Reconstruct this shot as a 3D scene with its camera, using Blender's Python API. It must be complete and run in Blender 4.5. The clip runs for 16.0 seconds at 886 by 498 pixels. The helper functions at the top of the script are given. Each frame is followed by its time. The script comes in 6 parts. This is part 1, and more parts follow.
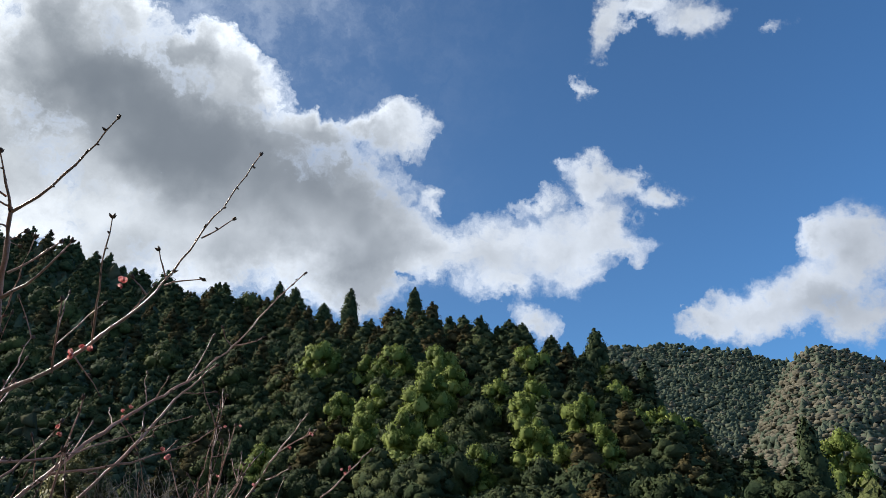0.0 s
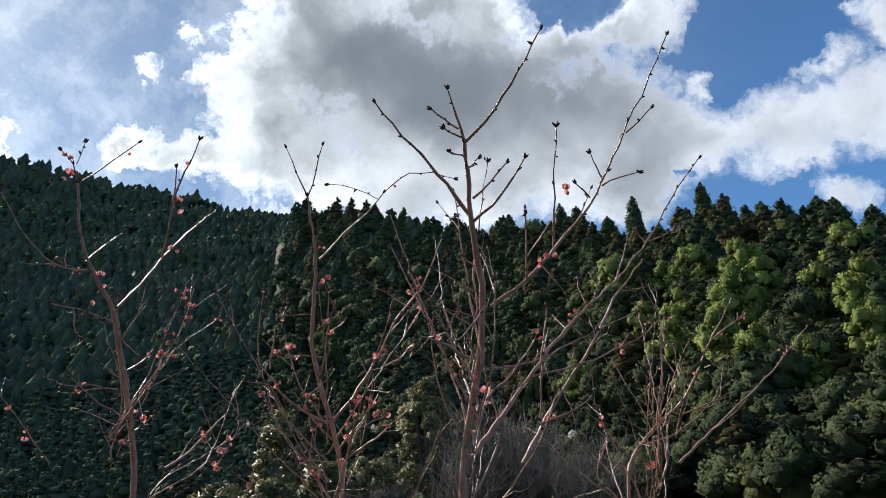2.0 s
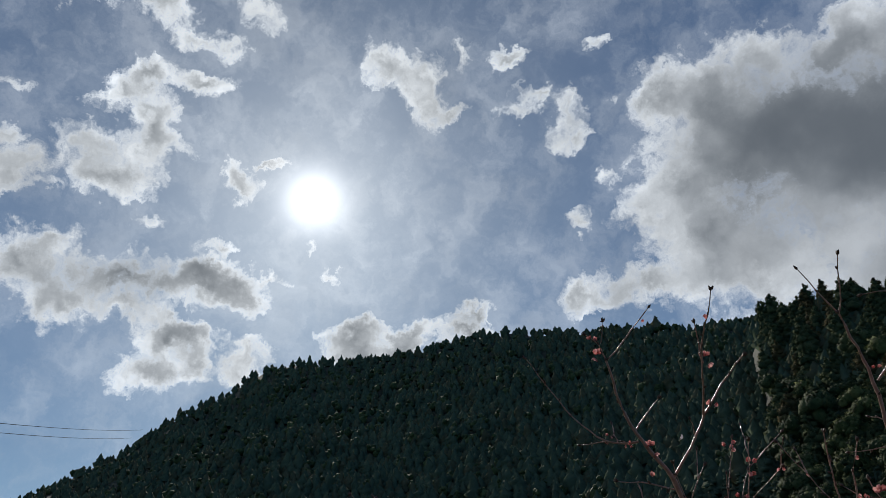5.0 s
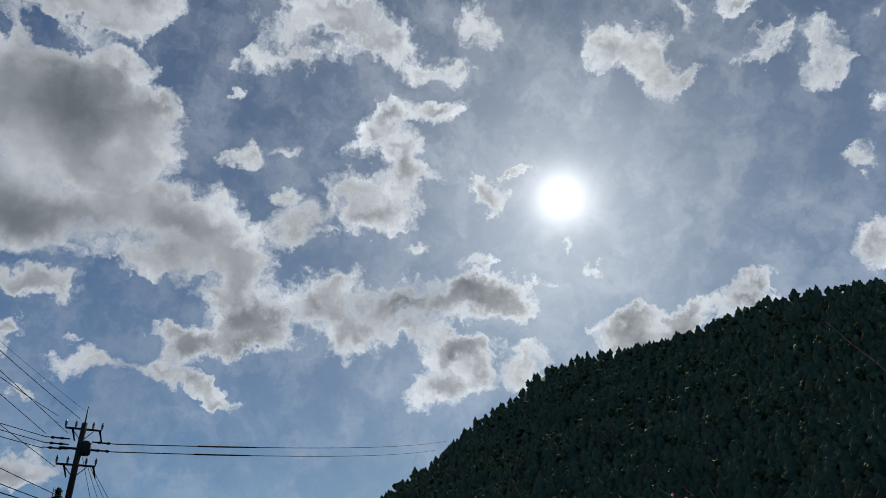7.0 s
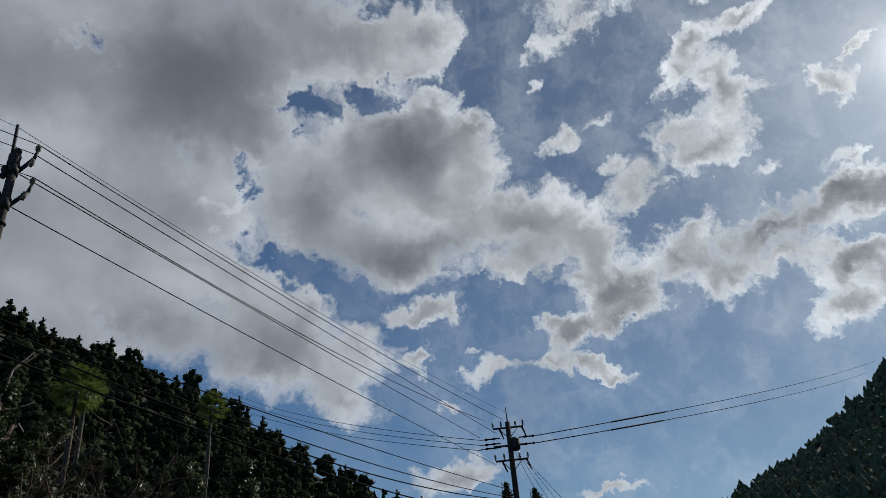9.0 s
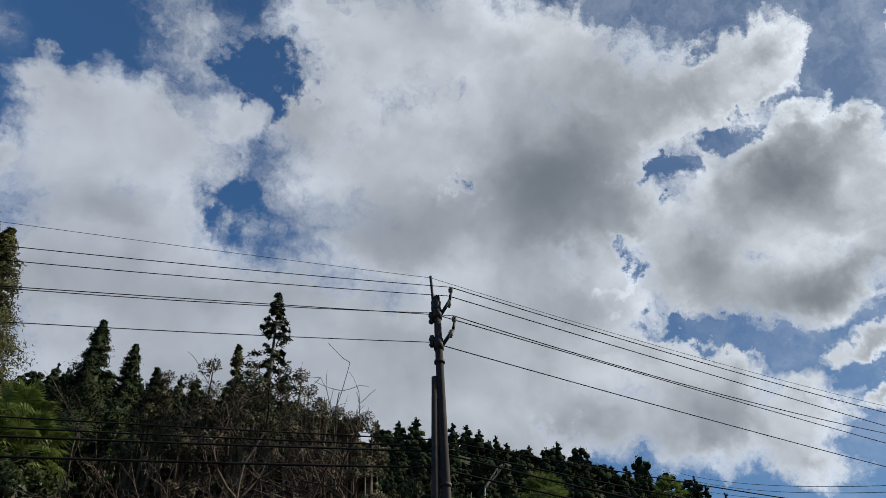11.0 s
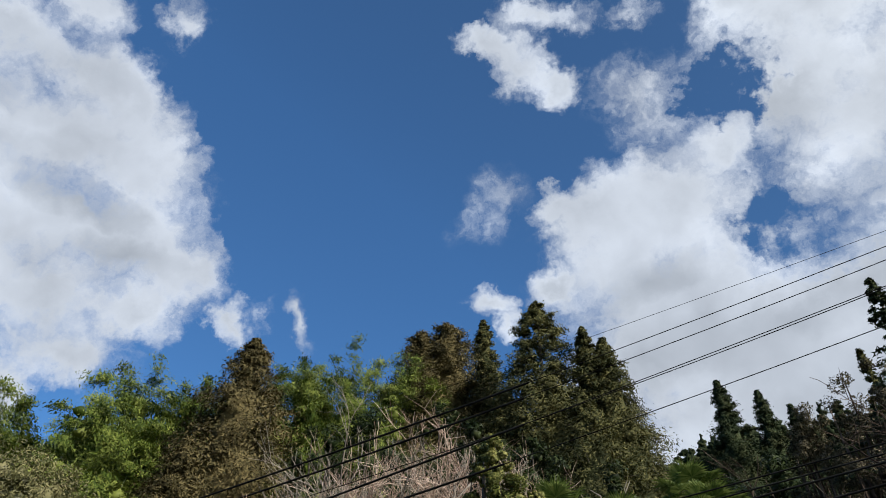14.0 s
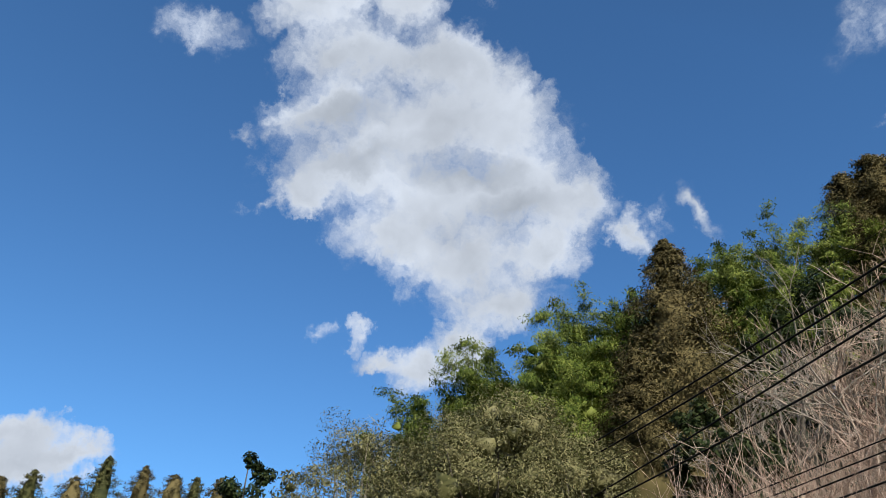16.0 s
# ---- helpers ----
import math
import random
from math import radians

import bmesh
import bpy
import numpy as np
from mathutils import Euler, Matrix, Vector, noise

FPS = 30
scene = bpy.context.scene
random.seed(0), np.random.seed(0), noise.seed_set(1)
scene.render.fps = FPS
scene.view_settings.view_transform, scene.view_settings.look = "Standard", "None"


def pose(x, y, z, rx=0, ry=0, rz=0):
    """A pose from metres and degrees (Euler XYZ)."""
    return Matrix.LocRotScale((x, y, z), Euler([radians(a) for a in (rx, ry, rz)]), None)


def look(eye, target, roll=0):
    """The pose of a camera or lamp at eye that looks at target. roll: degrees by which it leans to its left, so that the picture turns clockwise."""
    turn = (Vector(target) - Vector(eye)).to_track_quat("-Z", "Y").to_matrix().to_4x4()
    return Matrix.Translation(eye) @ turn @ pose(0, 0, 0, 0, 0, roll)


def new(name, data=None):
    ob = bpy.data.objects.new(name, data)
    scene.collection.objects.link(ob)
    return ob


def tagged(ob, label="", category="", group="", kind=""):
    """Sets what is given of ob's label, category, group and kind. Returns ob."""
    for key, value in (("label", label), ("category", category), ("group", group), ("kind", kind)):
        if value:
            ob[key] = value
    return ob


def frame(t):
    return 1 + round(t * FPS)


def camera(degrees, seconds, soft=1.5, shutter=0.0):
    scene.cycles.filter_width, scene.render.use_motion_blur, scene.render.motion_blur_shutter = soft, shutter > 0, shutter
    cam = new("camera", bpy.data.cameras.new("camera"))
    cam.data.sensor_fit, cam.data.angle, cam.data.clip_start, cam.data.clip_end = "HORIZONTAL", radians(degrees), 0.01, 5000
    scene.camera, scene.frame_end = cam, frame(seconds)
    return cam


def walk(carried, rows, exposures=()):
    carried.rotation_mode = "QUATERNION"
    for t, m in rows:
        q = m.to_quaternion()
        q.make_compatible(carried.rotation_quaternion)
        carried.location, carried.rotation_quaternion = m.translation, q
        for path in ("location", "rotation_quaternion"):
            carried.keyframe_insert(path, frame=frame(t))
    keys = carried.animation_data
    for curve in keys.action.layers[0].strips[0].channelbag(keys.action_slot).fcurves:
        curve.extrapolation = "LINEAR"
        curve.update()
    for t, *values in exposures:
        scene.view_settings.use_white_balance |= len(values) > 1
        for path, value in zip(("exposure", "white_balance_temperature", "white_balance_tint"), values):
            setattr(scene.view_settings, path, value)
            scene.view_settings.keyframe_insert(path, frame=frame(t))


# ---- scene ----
cam = camera(61.96, 16.0, soft=0.85)

# seconds, place of the lens, heading to the left, tilt upwards, lean
PATH = [
    (0.0, -0.000, -0.000, 1.600, 0.00, 25.88, 1.02),
    (0.5, -0.079, -0.012, 1.592, 6.81, 25.13, 0.78),
    (1.0, -0.215, -0.011, 1.570, 13.13, 23.65, -0.15),
    (1.5, -0.358, -0.009, 1.545, 18.12, 21.45, -0.74),
    (2.0, -0.477, -0.034, 1.532, 23.09, 19.55, -1.23),
    (2.5, -0.591, -0.072, 1.525, 28.80, 18.29, -1.95),
    (3.0, -0.621, -0.109, 1.540, 34.39, 18.74, -2.65),
    (3.5, -0.625, -0.129, 1.567, 40.16, 21.20, -2.74),
    (4.0, -0.628, -0.154, 1.608, 47.00, 24.56, -2.78),
    (4.5, -0.615, -0.162, 1.635, 54.30, 27.40, -2.60),
    (4.7, -0.610, -0.165, 1.643, 56.87, 28.52, -2.51),
    (6.8, -0.610, -0.165, 1.643, 79.61, 31.44, -1.43),
    (7.0, -0.610, -0.165, 1.643, 82.98, 30.49, -1.78),
    (7.5, -0.610, -0.165, 1.643, 90.50, 28.26, -2.82),
    (8.0, -0.610, -0.165, 1.643, 97.19, 26.82, -3.78),
    (8.5, -0.610, -0.165, 1.643, 105.20, 27.33, -4.91),
    (9.0, -0.610, -0.165, 1.643, 113.59, 29.82, -5.23),
    (9.2, -0.610, -0.165, 1.643, 116.76, 31.05, -5.40),
    (11.3, -0.610, -0.165, 1.643, 153.93, 38.95, -3.22),
    (11.5, -0.610, -0.165, 1.643, 157.35, 39.68, -3.25),
    (12.0, -0.610, -0.165, 1.643, 166.54, 41.38, -2.55),
    (12.5, -0.610, -0.165, 1.643, 176.27, 42.53, -0.89),
    (13.0, -0.610, -0.165, 1.643, 186.38, 43.08, 0.47),
    (13.5, -0.610, -0.165, 1.643, 195.06, 42.97, 0.64),
    (14.0, -0.610, -0.165, 1.643, 201.36, 42.89, 0.49),
    (14.5, -0.610, -0.165, 1.643, 210.00, 42.19, 1.76),
    (15.0, -0.610, -0.165, 1.643, 219.63, 40.24, 2.78),
    (15.5, -0.610, -0.165, 1.643, 229.25, 37.74, 3.52),
    (16.0, -0.610, -0.165, 1.643, 238.61, 34.65, 3.29),
]


def heading(az, el=0.0):
    a, e = radians(az), radians(el)
    return Vector((-math.sin(a) * math.cos(e), math.cos(a) * math.cos(e), math.sin(e)))


def held(x, y, z, az, el, lean):
    eye = Vector((x, y, z))
    return look(eye, eye + heading(az, el), lean)


walk(cam, [(row[0], held(*row[1:])) for row in PATH],
     exposures=[(0, 0.35), (1.5, 0.4), (2.5, 0.45), (3.5, 0.3), (4.5, -0.3), (7.0, -0.6), (9.0, -0.6), (11.5, 0.0), (12.5, 0.1), (14, 0.3), (16, 0.3)])

# ---- sky, sun and clouds ----
SUN_AZ, SUN_EL = 71.9, 33.7
sun = new("sun", bpy.data.lights.new("sun", "SUN"))
sun.data.energy, sun.data.angle, sun.data.color = 5.0, radians(0.53), (1.0, 0.94, 0.85)
sun.matrix_world = look(heading(SUN_AZ, SUN_EL) * 50, (0, 0, 0))

# banks of cloud: heading, height, half width, half height, turn (degrees) and thickness
CLOUD_BANKS, CLOUD_GAPS, CLOUD_CORES = {}, {}, {}
CLOUD_BANKS["north"] = [(32.8, 34.4, 9.2, 7.9, 21, 1.0), (23, 33.3, 11.1, 5.6, -12, 1.0), (23.3, 38.6, 3.4, 2, 16, 1.0), (18.5, 37.1, 3.7, 2.4, -19, 1.0), (14.2, 29.7, 12.8, 6.4, -12, 1.0), (11.9, 34.3, 3.9, 1.4, -7, 1.0), (4.6, 34.7, 3.5, 2.6, 4, 1.0), (7.3, 35, 2, 1.5, 5, 1.0), (6.6, 27.4, 7.5, 5.5, -16, 1.0), (20.3, 24.6, 19.4, 5.3, 5, 1.0), (4.1, 25.4, 6, 4.5, 3, 1.0), (1, 30.1, 1.3, 1, 2, 0.6), (6.7, 22.2, 4.5, 2.5, 4, 1.0)]
CLOUD_BANKS["puff"] = [(1.2, 25.5, 2.5, 2.3, 2, 1.0), (356.3, 25.3, 5.5, 3.5, -1, 1.0), (350, 25.7, 5.3, 3.5, 7, 1.0), (345.7, 27.2, 2.8, 2.9, -6, 1.0), (346.9, 31.1, 3, 2.3, -16, 1.0), (343.9, 30.4, 1.6, 1.5, -7, 1.0), (351.3, 29.1, 2.9, 1.1, 12, 0.6), (341.5, 28.8, 2.1, 1.3, -24, 1.0), (344.4, 25.6, 2.4, 1.2, -16, 0.7), (354.4, 23.1, 2.5, 1.5, -1, 1.0), (348.8, 23.5, 2.4, 1.5, -3, 0.7), (352.2, 20.2, 2.7, 1.5, -32, 1.0)]
CLOUD_BANKS["east"] = [(344.1, 41.8, 2.8, 1.4, 58, 1.0), (340, 42.6, 3.1, 1.2, -8, 1.0), (336.4, 41.2, 2.4, 1.7, -15, 1.0), (347, 37.9, 0.9, 1, -7, 0.6), (329.7, 39, 1.4, 0.6, 3, 0.35), (335.8, 19.8, 5.1, 2.3, 8, 1.0), (331.4, 20.4, 4.7, 2.7, 1, 1.0), (327.8, 22.9, 3.3, 3.3, -13, 1.0), (330.3, 23.8, 1.6, 1.6, -12, 1.0), (328.2, 18.3, 3.6, 2.2, -10, 1.0), (339.2, 19.1, 2.4, 1.3, -6, 1.0)]
CLOUD_BANKS["rim"] = [(34.7, 39.3, 4.8, 3.3, 5, 1.0), (38.5, 39.2, 3.3, 2.8, -13, 1.0), (28.9, 39.9, 3.8, 2, -9, 1.0), (34.7, 35.5, 5, 5.1, -14, 1.0), (38.9, 32.4, 3.3, 2.9, -11, 1.0), (41.7, 30.7, 3.8, 2.9, -9, 1.0), (37.3, 28.3, 6, 4.4, -11, 1.0), (43.4, 25.7, 5.8, 2, -2, 1.0), (48.8, 25.6, 2.2, 1.9, 15, 1.0), (34.7, 25.3, 7.1, 2.9, -11, 1.0), (27, 29.5, 8, 9, -17, 1.0), (21.9, 37.7, 4.2, 1.8, -15, 1.0)]
CLOUD_BANKS["rim_shreds"] = [(18.1, 36.3, 3, 1.7, -26, 1.0), (20, 31.4, 4.4, 6.3, -22, 1.0), (44.2, 34.5, 1.2, 1.1, -8, 0.6), (47.9, 31.2, 1.5, 0.9, 19, 0.5), (43.3, 39.5, 0.6, 0.9, -10, 0.5), (67.9, 23.7, 3.6, 1.4, 8, 1.0), (63.2, 23.4, 3.5, 1.1, 13, 1.0), (58, 24.5, 2.5, 0.8, 9, 1.0), (76.4, 21.6, 2.7, 1.4, 22, 1.0)]
CLOUD_BANKS["sunside"] = [(65.7, 43.9, 3.1, 2.5, -4, 1.0), (61.6, 42.9, 3.6, 2.8, -17, 1.0), (61, 40.8, 2.7, 1.9, -18, 1.0), (58.8, 40.5, 2, 1, 15, 1.0), (57, 44.9, 1.9, 1.8, -1, 0.6), (52.9, 44, 2.6, 1.2, 6, 0.7), (50.3, 41.1, 2.4, 0.7, -15, 0.6), (47.7, 39.6, 2, 1.7, -46, 0.6), (44.7, 44.2, 1.7, 0.7, -9, 0.5), (46.6, 37.6, 1.5, 1, -7, 0.4)]
CLOUD_BANKS["sun_puff"] = [(79.3, 35, 1.6, 1.5, -4, 1.0), (78.3, 34.5, 2, 1.3, 26, 1.0), (76.2, 36.3, 1.5, 0.4, -1, 1.0), (78.3, 33.2, 0.6, 0.8, -4, 0.6), (72.1, 29.9, 0.6, 0.6, -7, 0.7), (69.9, 28.3, 1.1, 0.6, -28, 0.6), (47.6, 30.5, 1.1, 0.9, 13, 0.6)]
CLOUD_BANKS["bar"] = [(92.1, 27.8, 3, 2, 13, 1.0), (93.9, 26, 3.4, 3, 3, 1.0), (87.2, 26, 5.5, 2.8, 5, 1.0), (80.9, 26.7, 5.5, 2.5, 2, 1.0), (77.4, 26.5, 3.5, 2.3, 6, 1.0), (74.9, 27.7, 1.7, 0.9, 10, 1.0), (79.7, 29.4, 2, 0.8, 17, 0.7), (91, 23.6, 3, 2.2, 1, 1.0), (86.3, 24, 4, 1.2, 0, 1.0)]
CLOUD_BANKS["bar_low"] = [(82.5, 22.2, 3.5, 2, -2, 1.0), (80.6, 22.8, 3, 1.2, -3, 1.0), (83.5, 19.7, 3.2, 2, 8, 1.0), (80.2, 20.9, 2, 2, -3, 0.7), (76.4, 20.4, 2.2, 1.6, 30, 1.0), (68.1, 22.4, 2.8, 1.5, 3, 1.0), (64.1, 22.5, 3.2, 0.9, -1, 1.0), (58.8, 23.4, 2.6, 1.1, 4, 1.0)]
CLOUD_BANKS["veil"] = [(94.7, 46.8, 6.2, 2, 12, 1.0), (97.4, 44.5, 5.7, 1.3, 11, 0.8), (87.4, 46.4, 2.9, 2.3, 1, 0.8), (83.2, 44.5, 3.9, 1.2, -2, 0.8), (78.1, 47.4, 1.9, 2.7, -5, 0.5), (93.6, 48.3, 4.7, 1.3, 6, 1.0), (52.4, 40.3, 2.4, 0.8, -7, 0.45), (47.7, 38.1, 2.3, 1.7, -26, 0.5)]
CLOUD_BANKS["slant"] = [(87.3, 41, 3, 1.7, 21, 1.0), (82.2, 41.4, 3, 1.1, -7, 1.0), (89.6, 39.2, 2.5, 1.9, 52, 0.8), (86.5, 37.1, 2.3, 4.4, 0, 1.0), (90.5, 34.9, 4, 2, 13, 0.8), (89.3, 33, 4.5, 2.3, 7, 1.0), (95.9, 31.8, 3.4, 1.9, 15, 1.0), (97.6, 34, 1.7, 1, 6, 0.6), (94.3, 30.8, 4, 0.9, 9, 0.7), (84.9, 36.3, 2, 1.5, -1, 0.6), (85.7, 30.1, 1.3, 1, 0, 0.5)]
CLOUD_BANKS["west"] = [(101.6, 36.7, 2.8, 1.1, 10, 0.7), (102.9, 41.1, 1.4, 0.6, 12, 0.45), (98.1, 37.6, 1.9, 0.7, 8, 0.45), (117.6, 37.6, 6.5, 3.9, 4, 1.0), (114, 40.6, 2.9, 2, 9, 1.0), (110.1, 38.8, 2.2, 2, 16, 1.0), (115.6, 34.1, 7.6, 4, 18, 1.0), (110.1, 35.4, 3.1, 3.2, 15, 1.0), (115.2, 29.8, 6.6, 3.1, 15, 1.0), (105.6, 31.7, 5.1, 2.9, 0, 1.0), (102, 30.1, 3.8, 2.9, -13, 1.0), (100.7, 28.1, 3.3, 2.9, 7, 1.0)]
CLOUD_BANKS["west_low"] = [(106.2, 28.2, 5.5, 1.7, -1, 1.0), (100.3, 25.2, 2.8, 2.9, 6, 1.0), (98, 24.9, 1.9, 2.4, 5, 1.0), (102.2, 22.5, 3.7, 1.4, 16, 1.0), (99.1, 22.5, 2.8, 1.3, 4, 1.0), (110.4, 20.3, 3.8, 1.1, 3, 1.0), (106, 20.3, 3.1, 0.8, -2, 1.0), (103, 19.6, 2.8, 1, -20, 1.0), (100.7, 18.3, 2.1, 0.6, -16, 1.0), (103.9, 22.7, 1.8, 1.4, 7, 1.0)]
CLOUD_BANKS["west_shreds"] = [(115.4, 25, 3, 1, 2, 1.0), (113.4, 24.8, 1, 1.3, 12, 1.0), (115.9, 21.4, 1.5, 0.8, 11, 1.0), (111.9, 21.8, 1.2, 0.4, 10, 0.4), (114.5, 17.8, 1.9, 0.8, 9, 0.5), (113.3, 12.9, 1.9, 1.2, 5, 0.7), (121.6, 41, 1.9, 2, 26, 0.9), (115.5, 43.4, 3.8, 1.7, 27, 0.8), (119.6, 42.9, 4, 1.2, 25, 0.8)]
CLOUD_BANKS["high"] = [(148.5, 41.3, 6.5, 6.2, 19, 1.0), (136.4, 42.5, 11.6, 6.2, 11, 1.0), (122.6, 45.9, 9.6, 3.6, 11, 1.0), (113.5, 46.1, 2.9, 2.8, -5, 1.0), (144.5, 34.3, 10.9, 5.8, 13, 1.0), (137.4, 32.1, 12.2, 4.2, 8, 1.0), (130.7, 38.1, 6.2, 3.3, 5, 1.0), (120.6, 38, 9, 3.9, 9, 1.0), (111.8, 37.6, 4.5, 3.9, -26, 1.0), (116.4, 34.9, 8, 4, -4, 1.0), (117.8, 30.1, 6, 3.8, -3, 1.0), (124.8, 32, 6, 4, 1, 1.0)]
CLOUD_BANKS["high_edge"] = [(109.9, 32.2, 7, 3.5, -17, 1.0), (104.5, 30.6, 5.4, 3.5, -30, 1.0), (100.9, 28.7, 4.3, 2.9, -37, 1.0), (99.4, 24.9, 3.3, 2.9, -11, 1.0), (98.4, 23.4, 3.7, 1.9, -12, 1.0), (102.5, 25.9, 1.9, 1.5, -10, 1.0), (104.7, 21.9, 1.9, 2, -9, 1.0), (104.1, 22.6, 2.9, 1.2, -9, 1.0)]
CLOUD_BANKS["low_west"] = [(138.5, 24.6, 14, 4.1, -16, 1.0), (129.9, 25.1, 8.3, 3.9, -24, 1.0), (125.2, 21.7, 6.9, 3.9, -26, 1.0), (122.1, 18.2, 3.9, 1.9, -22, 1.0), (134.6, 28.2, 8.5, 2.4, -6, 1.0), (120.6, 22.4, 3.5, 2.5, -22, 1.0), (115.2, 25.4, 3.8, 1.3, 10, 1.0), (118.2, 24.7, 2.5, 1, -3, 0.8), (116.2, 21.3, 1.7, 1, 36, 1.0), (114.4, 18, 1.4, 0.7, -20, 1.0), (114.5, 12.8, 4.3, 1.6, 14, 1.0), (102.9, 10.5, 3.2, 0.6, -7, 1.0)]
CLOUD_BANKS["over"] = [(156.3, 53.5, 8.8, 6.5, -4, 1.0), (163.5, 56, 2.9, 3.2, 2, 1.0), (140.9, 52.6, 11.4, 6.8, -16, 1.0), (146.1, 47, 9.6, 5.8, -12, 1.0), (135.8, 42, 8.9, 7.6, -18, 1.0), (127.4, 47.1, 8.3, 6.7, -26, 1.0), (156, 44.5, 10, 6.4, -4, 1.0), (162.1, 48.1, 5, 3.9, 0, 1.0), (145.2, 39, 7.2, 5, -11, 1.0), (153.8, 37.8, 9.9, 4.5, -5, 1.0), (154.5, 31.7, 14.6, 4.5, -5, 1.0), (139.2, 32.2, 5.9, 4.8, -13, 1.0)]
CLOUD_BANKS["over_more"] = [(132.2, 37.5, 4.4, 3.8, -19, 1.0), (120, 45.1, 4.7, 3.4, -32, 1.0), (125.3, 34.5, 5.8, 5, -23, 1.0), (119.1, 37.2, 3.3, 5.2, -29, 1.0), (123.3, 31.2, 4.5, 2.2, -23, 1.0), (131.4, 27.9, 8, 2.7, -16, 1.0), (126.2, 25.3, 4.4, 3.1, -18, 1.0), (138.7, 26.2, 6.5, 3.3, -12, 1.0), (142.6, 29, 9.1, 3.9, -11, 1.0), (129.4, 22.6, 5.6, 2.2, -15, 1.0), (148.1, 25.2, 9.3, 2.9, -7, 1.0)]
CLOUD_BANKS["front"] = [(184.1, 45, 6, 3.3, 16, 1.0), (176.9, 43.7, 8.2, 5.3, 10, 1.0), (184.2, 40.3, 7.4, 4.7, 15, 1.0), (177.3, 38, 10.7, 3.9, 9, 1.0), (189.9, 39.4, 2.1, 1.8, 19, 1.0), (170.8, 46.4, 2.9, 2.4, 7, 1.0), (182.1, 33.1, 12.2, 3.8, 11, 1.0), (167.3, 33.7, 12.5, 4.5, 2, 1.0), (171.9, 29.2, 9.7, 3.9, 4, 1.0), (187.5, 28.9, 6.3, 4, 12, 1.0), (196.4, 38.7, 1.9, 1.7, 0, 0.6)]
CLOUD_BANKS["wisp"] = [(194.7, 58.4, 3.4, 1.6, -15, 1.0), (190.4, 56.3, 3.6, 2.3, -28, 1.0), (186.7, 54.6, 1.9, 1.9, -12, 1.0), (187, 59.6, 4.2, 1.8, -12, 1.0), (175.7, 58.1, 2.3, 1.3, -22, 0.5), (176.5, 52.5, 6.3, 3.2, -20, 0.42), (175.2, 49.6, 5.3, 2.8, -20, 0.5), (195.3, 46.8, 3, 3, 26, 0.21), (196.7, 44.6, 3.7, 1.6, 17, 0.19), (188.6, 45.4, 2.4, 2, 12, 1.0), (189.8, 40.2, 2.4, 2.2, -7, 1.0), (234.8, 54.7, 1.5, 2, 29, 0.5)]
CLOUD_BANKS["south"] = [(255.1, 51, 5, 2.6, 24, 1.0), (245.3, 53.2, 3.3, 2.8, -3, 1.0), (235, 54.9, 1.9, 2.3, 8, 0.6), (265.5, 46.9, 3.7, 2, 10, 0.36), (251.1, 48.2, 6.1, 3.2, 20, 1.0), (242.4, 49.1, 6.3, 3.3, 4, 1.0), (235.7, 48.2, 4.4, 2.9, -22, 1.0), (251.7, 44.1, 5.7, 2.8, 30, 1.0), (242.1, 43.9, 8.9, 4.8, 13, 1.0), (232.5, 44.6, 5.5, 4, -14, 1.0), (249.3, 39.4, 6.7, 3.4, 17, 1.0), (252.3, 37.4, 3.2, 2.1, 18, 1.0)]
CLOUD_BANKS["south_low"] = [(239.6, 38.6, 9, 5, 10, 1.0), (230.8, 39.9, 5.5, 5, 5, 1.0), (226.1, 37.9, 3.5, 3.5, -28, 1.0), (243.1, 35, 5.9, 3, -4, 1.0), (236, 33.7, 7.5, 4, 7, 1.0), (228.7, 34.3, 3.5, 3, 3, 1.0), (221.3, 35.3, 2, 2, -1, 1.0), (233, 30.5, 6, 2.5, 5, 1.0), (236.4, 26.8, 2.9, 2.9, 7, 1.0), (239.8, 24.7, 2.9, 2.4, 8, 1.0), (242.8, 25.5, 2.9, 1.2, -1, 0.8), (245.6, 27.4, 1.4, 1.4, 11, 0.5)]
CLOUD_BANKS["south_shreds"] = [(248.9, 27.6, 1.4, 0.8, 13, 0.35), (258.6, 40.3, 1.3, 0.9, 24, 0.35), (255.7, 35.8, 2.2, 0.7, 20, 0.45), (214.6, 36.3, 2.9, 1.1, -71, 0.7), (218.5, 36.5, 1.7, 1.2, 77, 0.4), (196.6, 38.7, 2.6, 1.3, -1, 0.7), (195, 36.8, 1.2, 1.3, -18, 0.7), (196.6, 45.2, 3, 2.5, 1, 0.2), (195.2, 47.3, 2, 1.8, -23, 0.18)]
CLOUD_BANKS["fill"] = [(165.7, 30.7, 15.9, 6.3, -6, 1.3), (152.1, 28.7, 11.9, 5.5, -13, 1.3), (178.2, 33.9, 9.9, 6.5, 0, 1.2), (144.2, 29.2, 7.3, 5.3, -18, 1.2), (155.4, 25.3, 15.7, 5, -10, 1.3), (173.4, 26.7, 15.1, 4.8, -2, 1.3), (144.2, 23.1, 8.5, 4.2, -15, 1.2)]
CLOUD_BANKS["last"] = [(267.7, 16.6, 4.4, 1.7, 2, 1.0), (264.4, 15.7, 2.4, 1.5, 11, 1.0), (266.7, 14.9, 5.1, 2.1, 11, 1.0)]
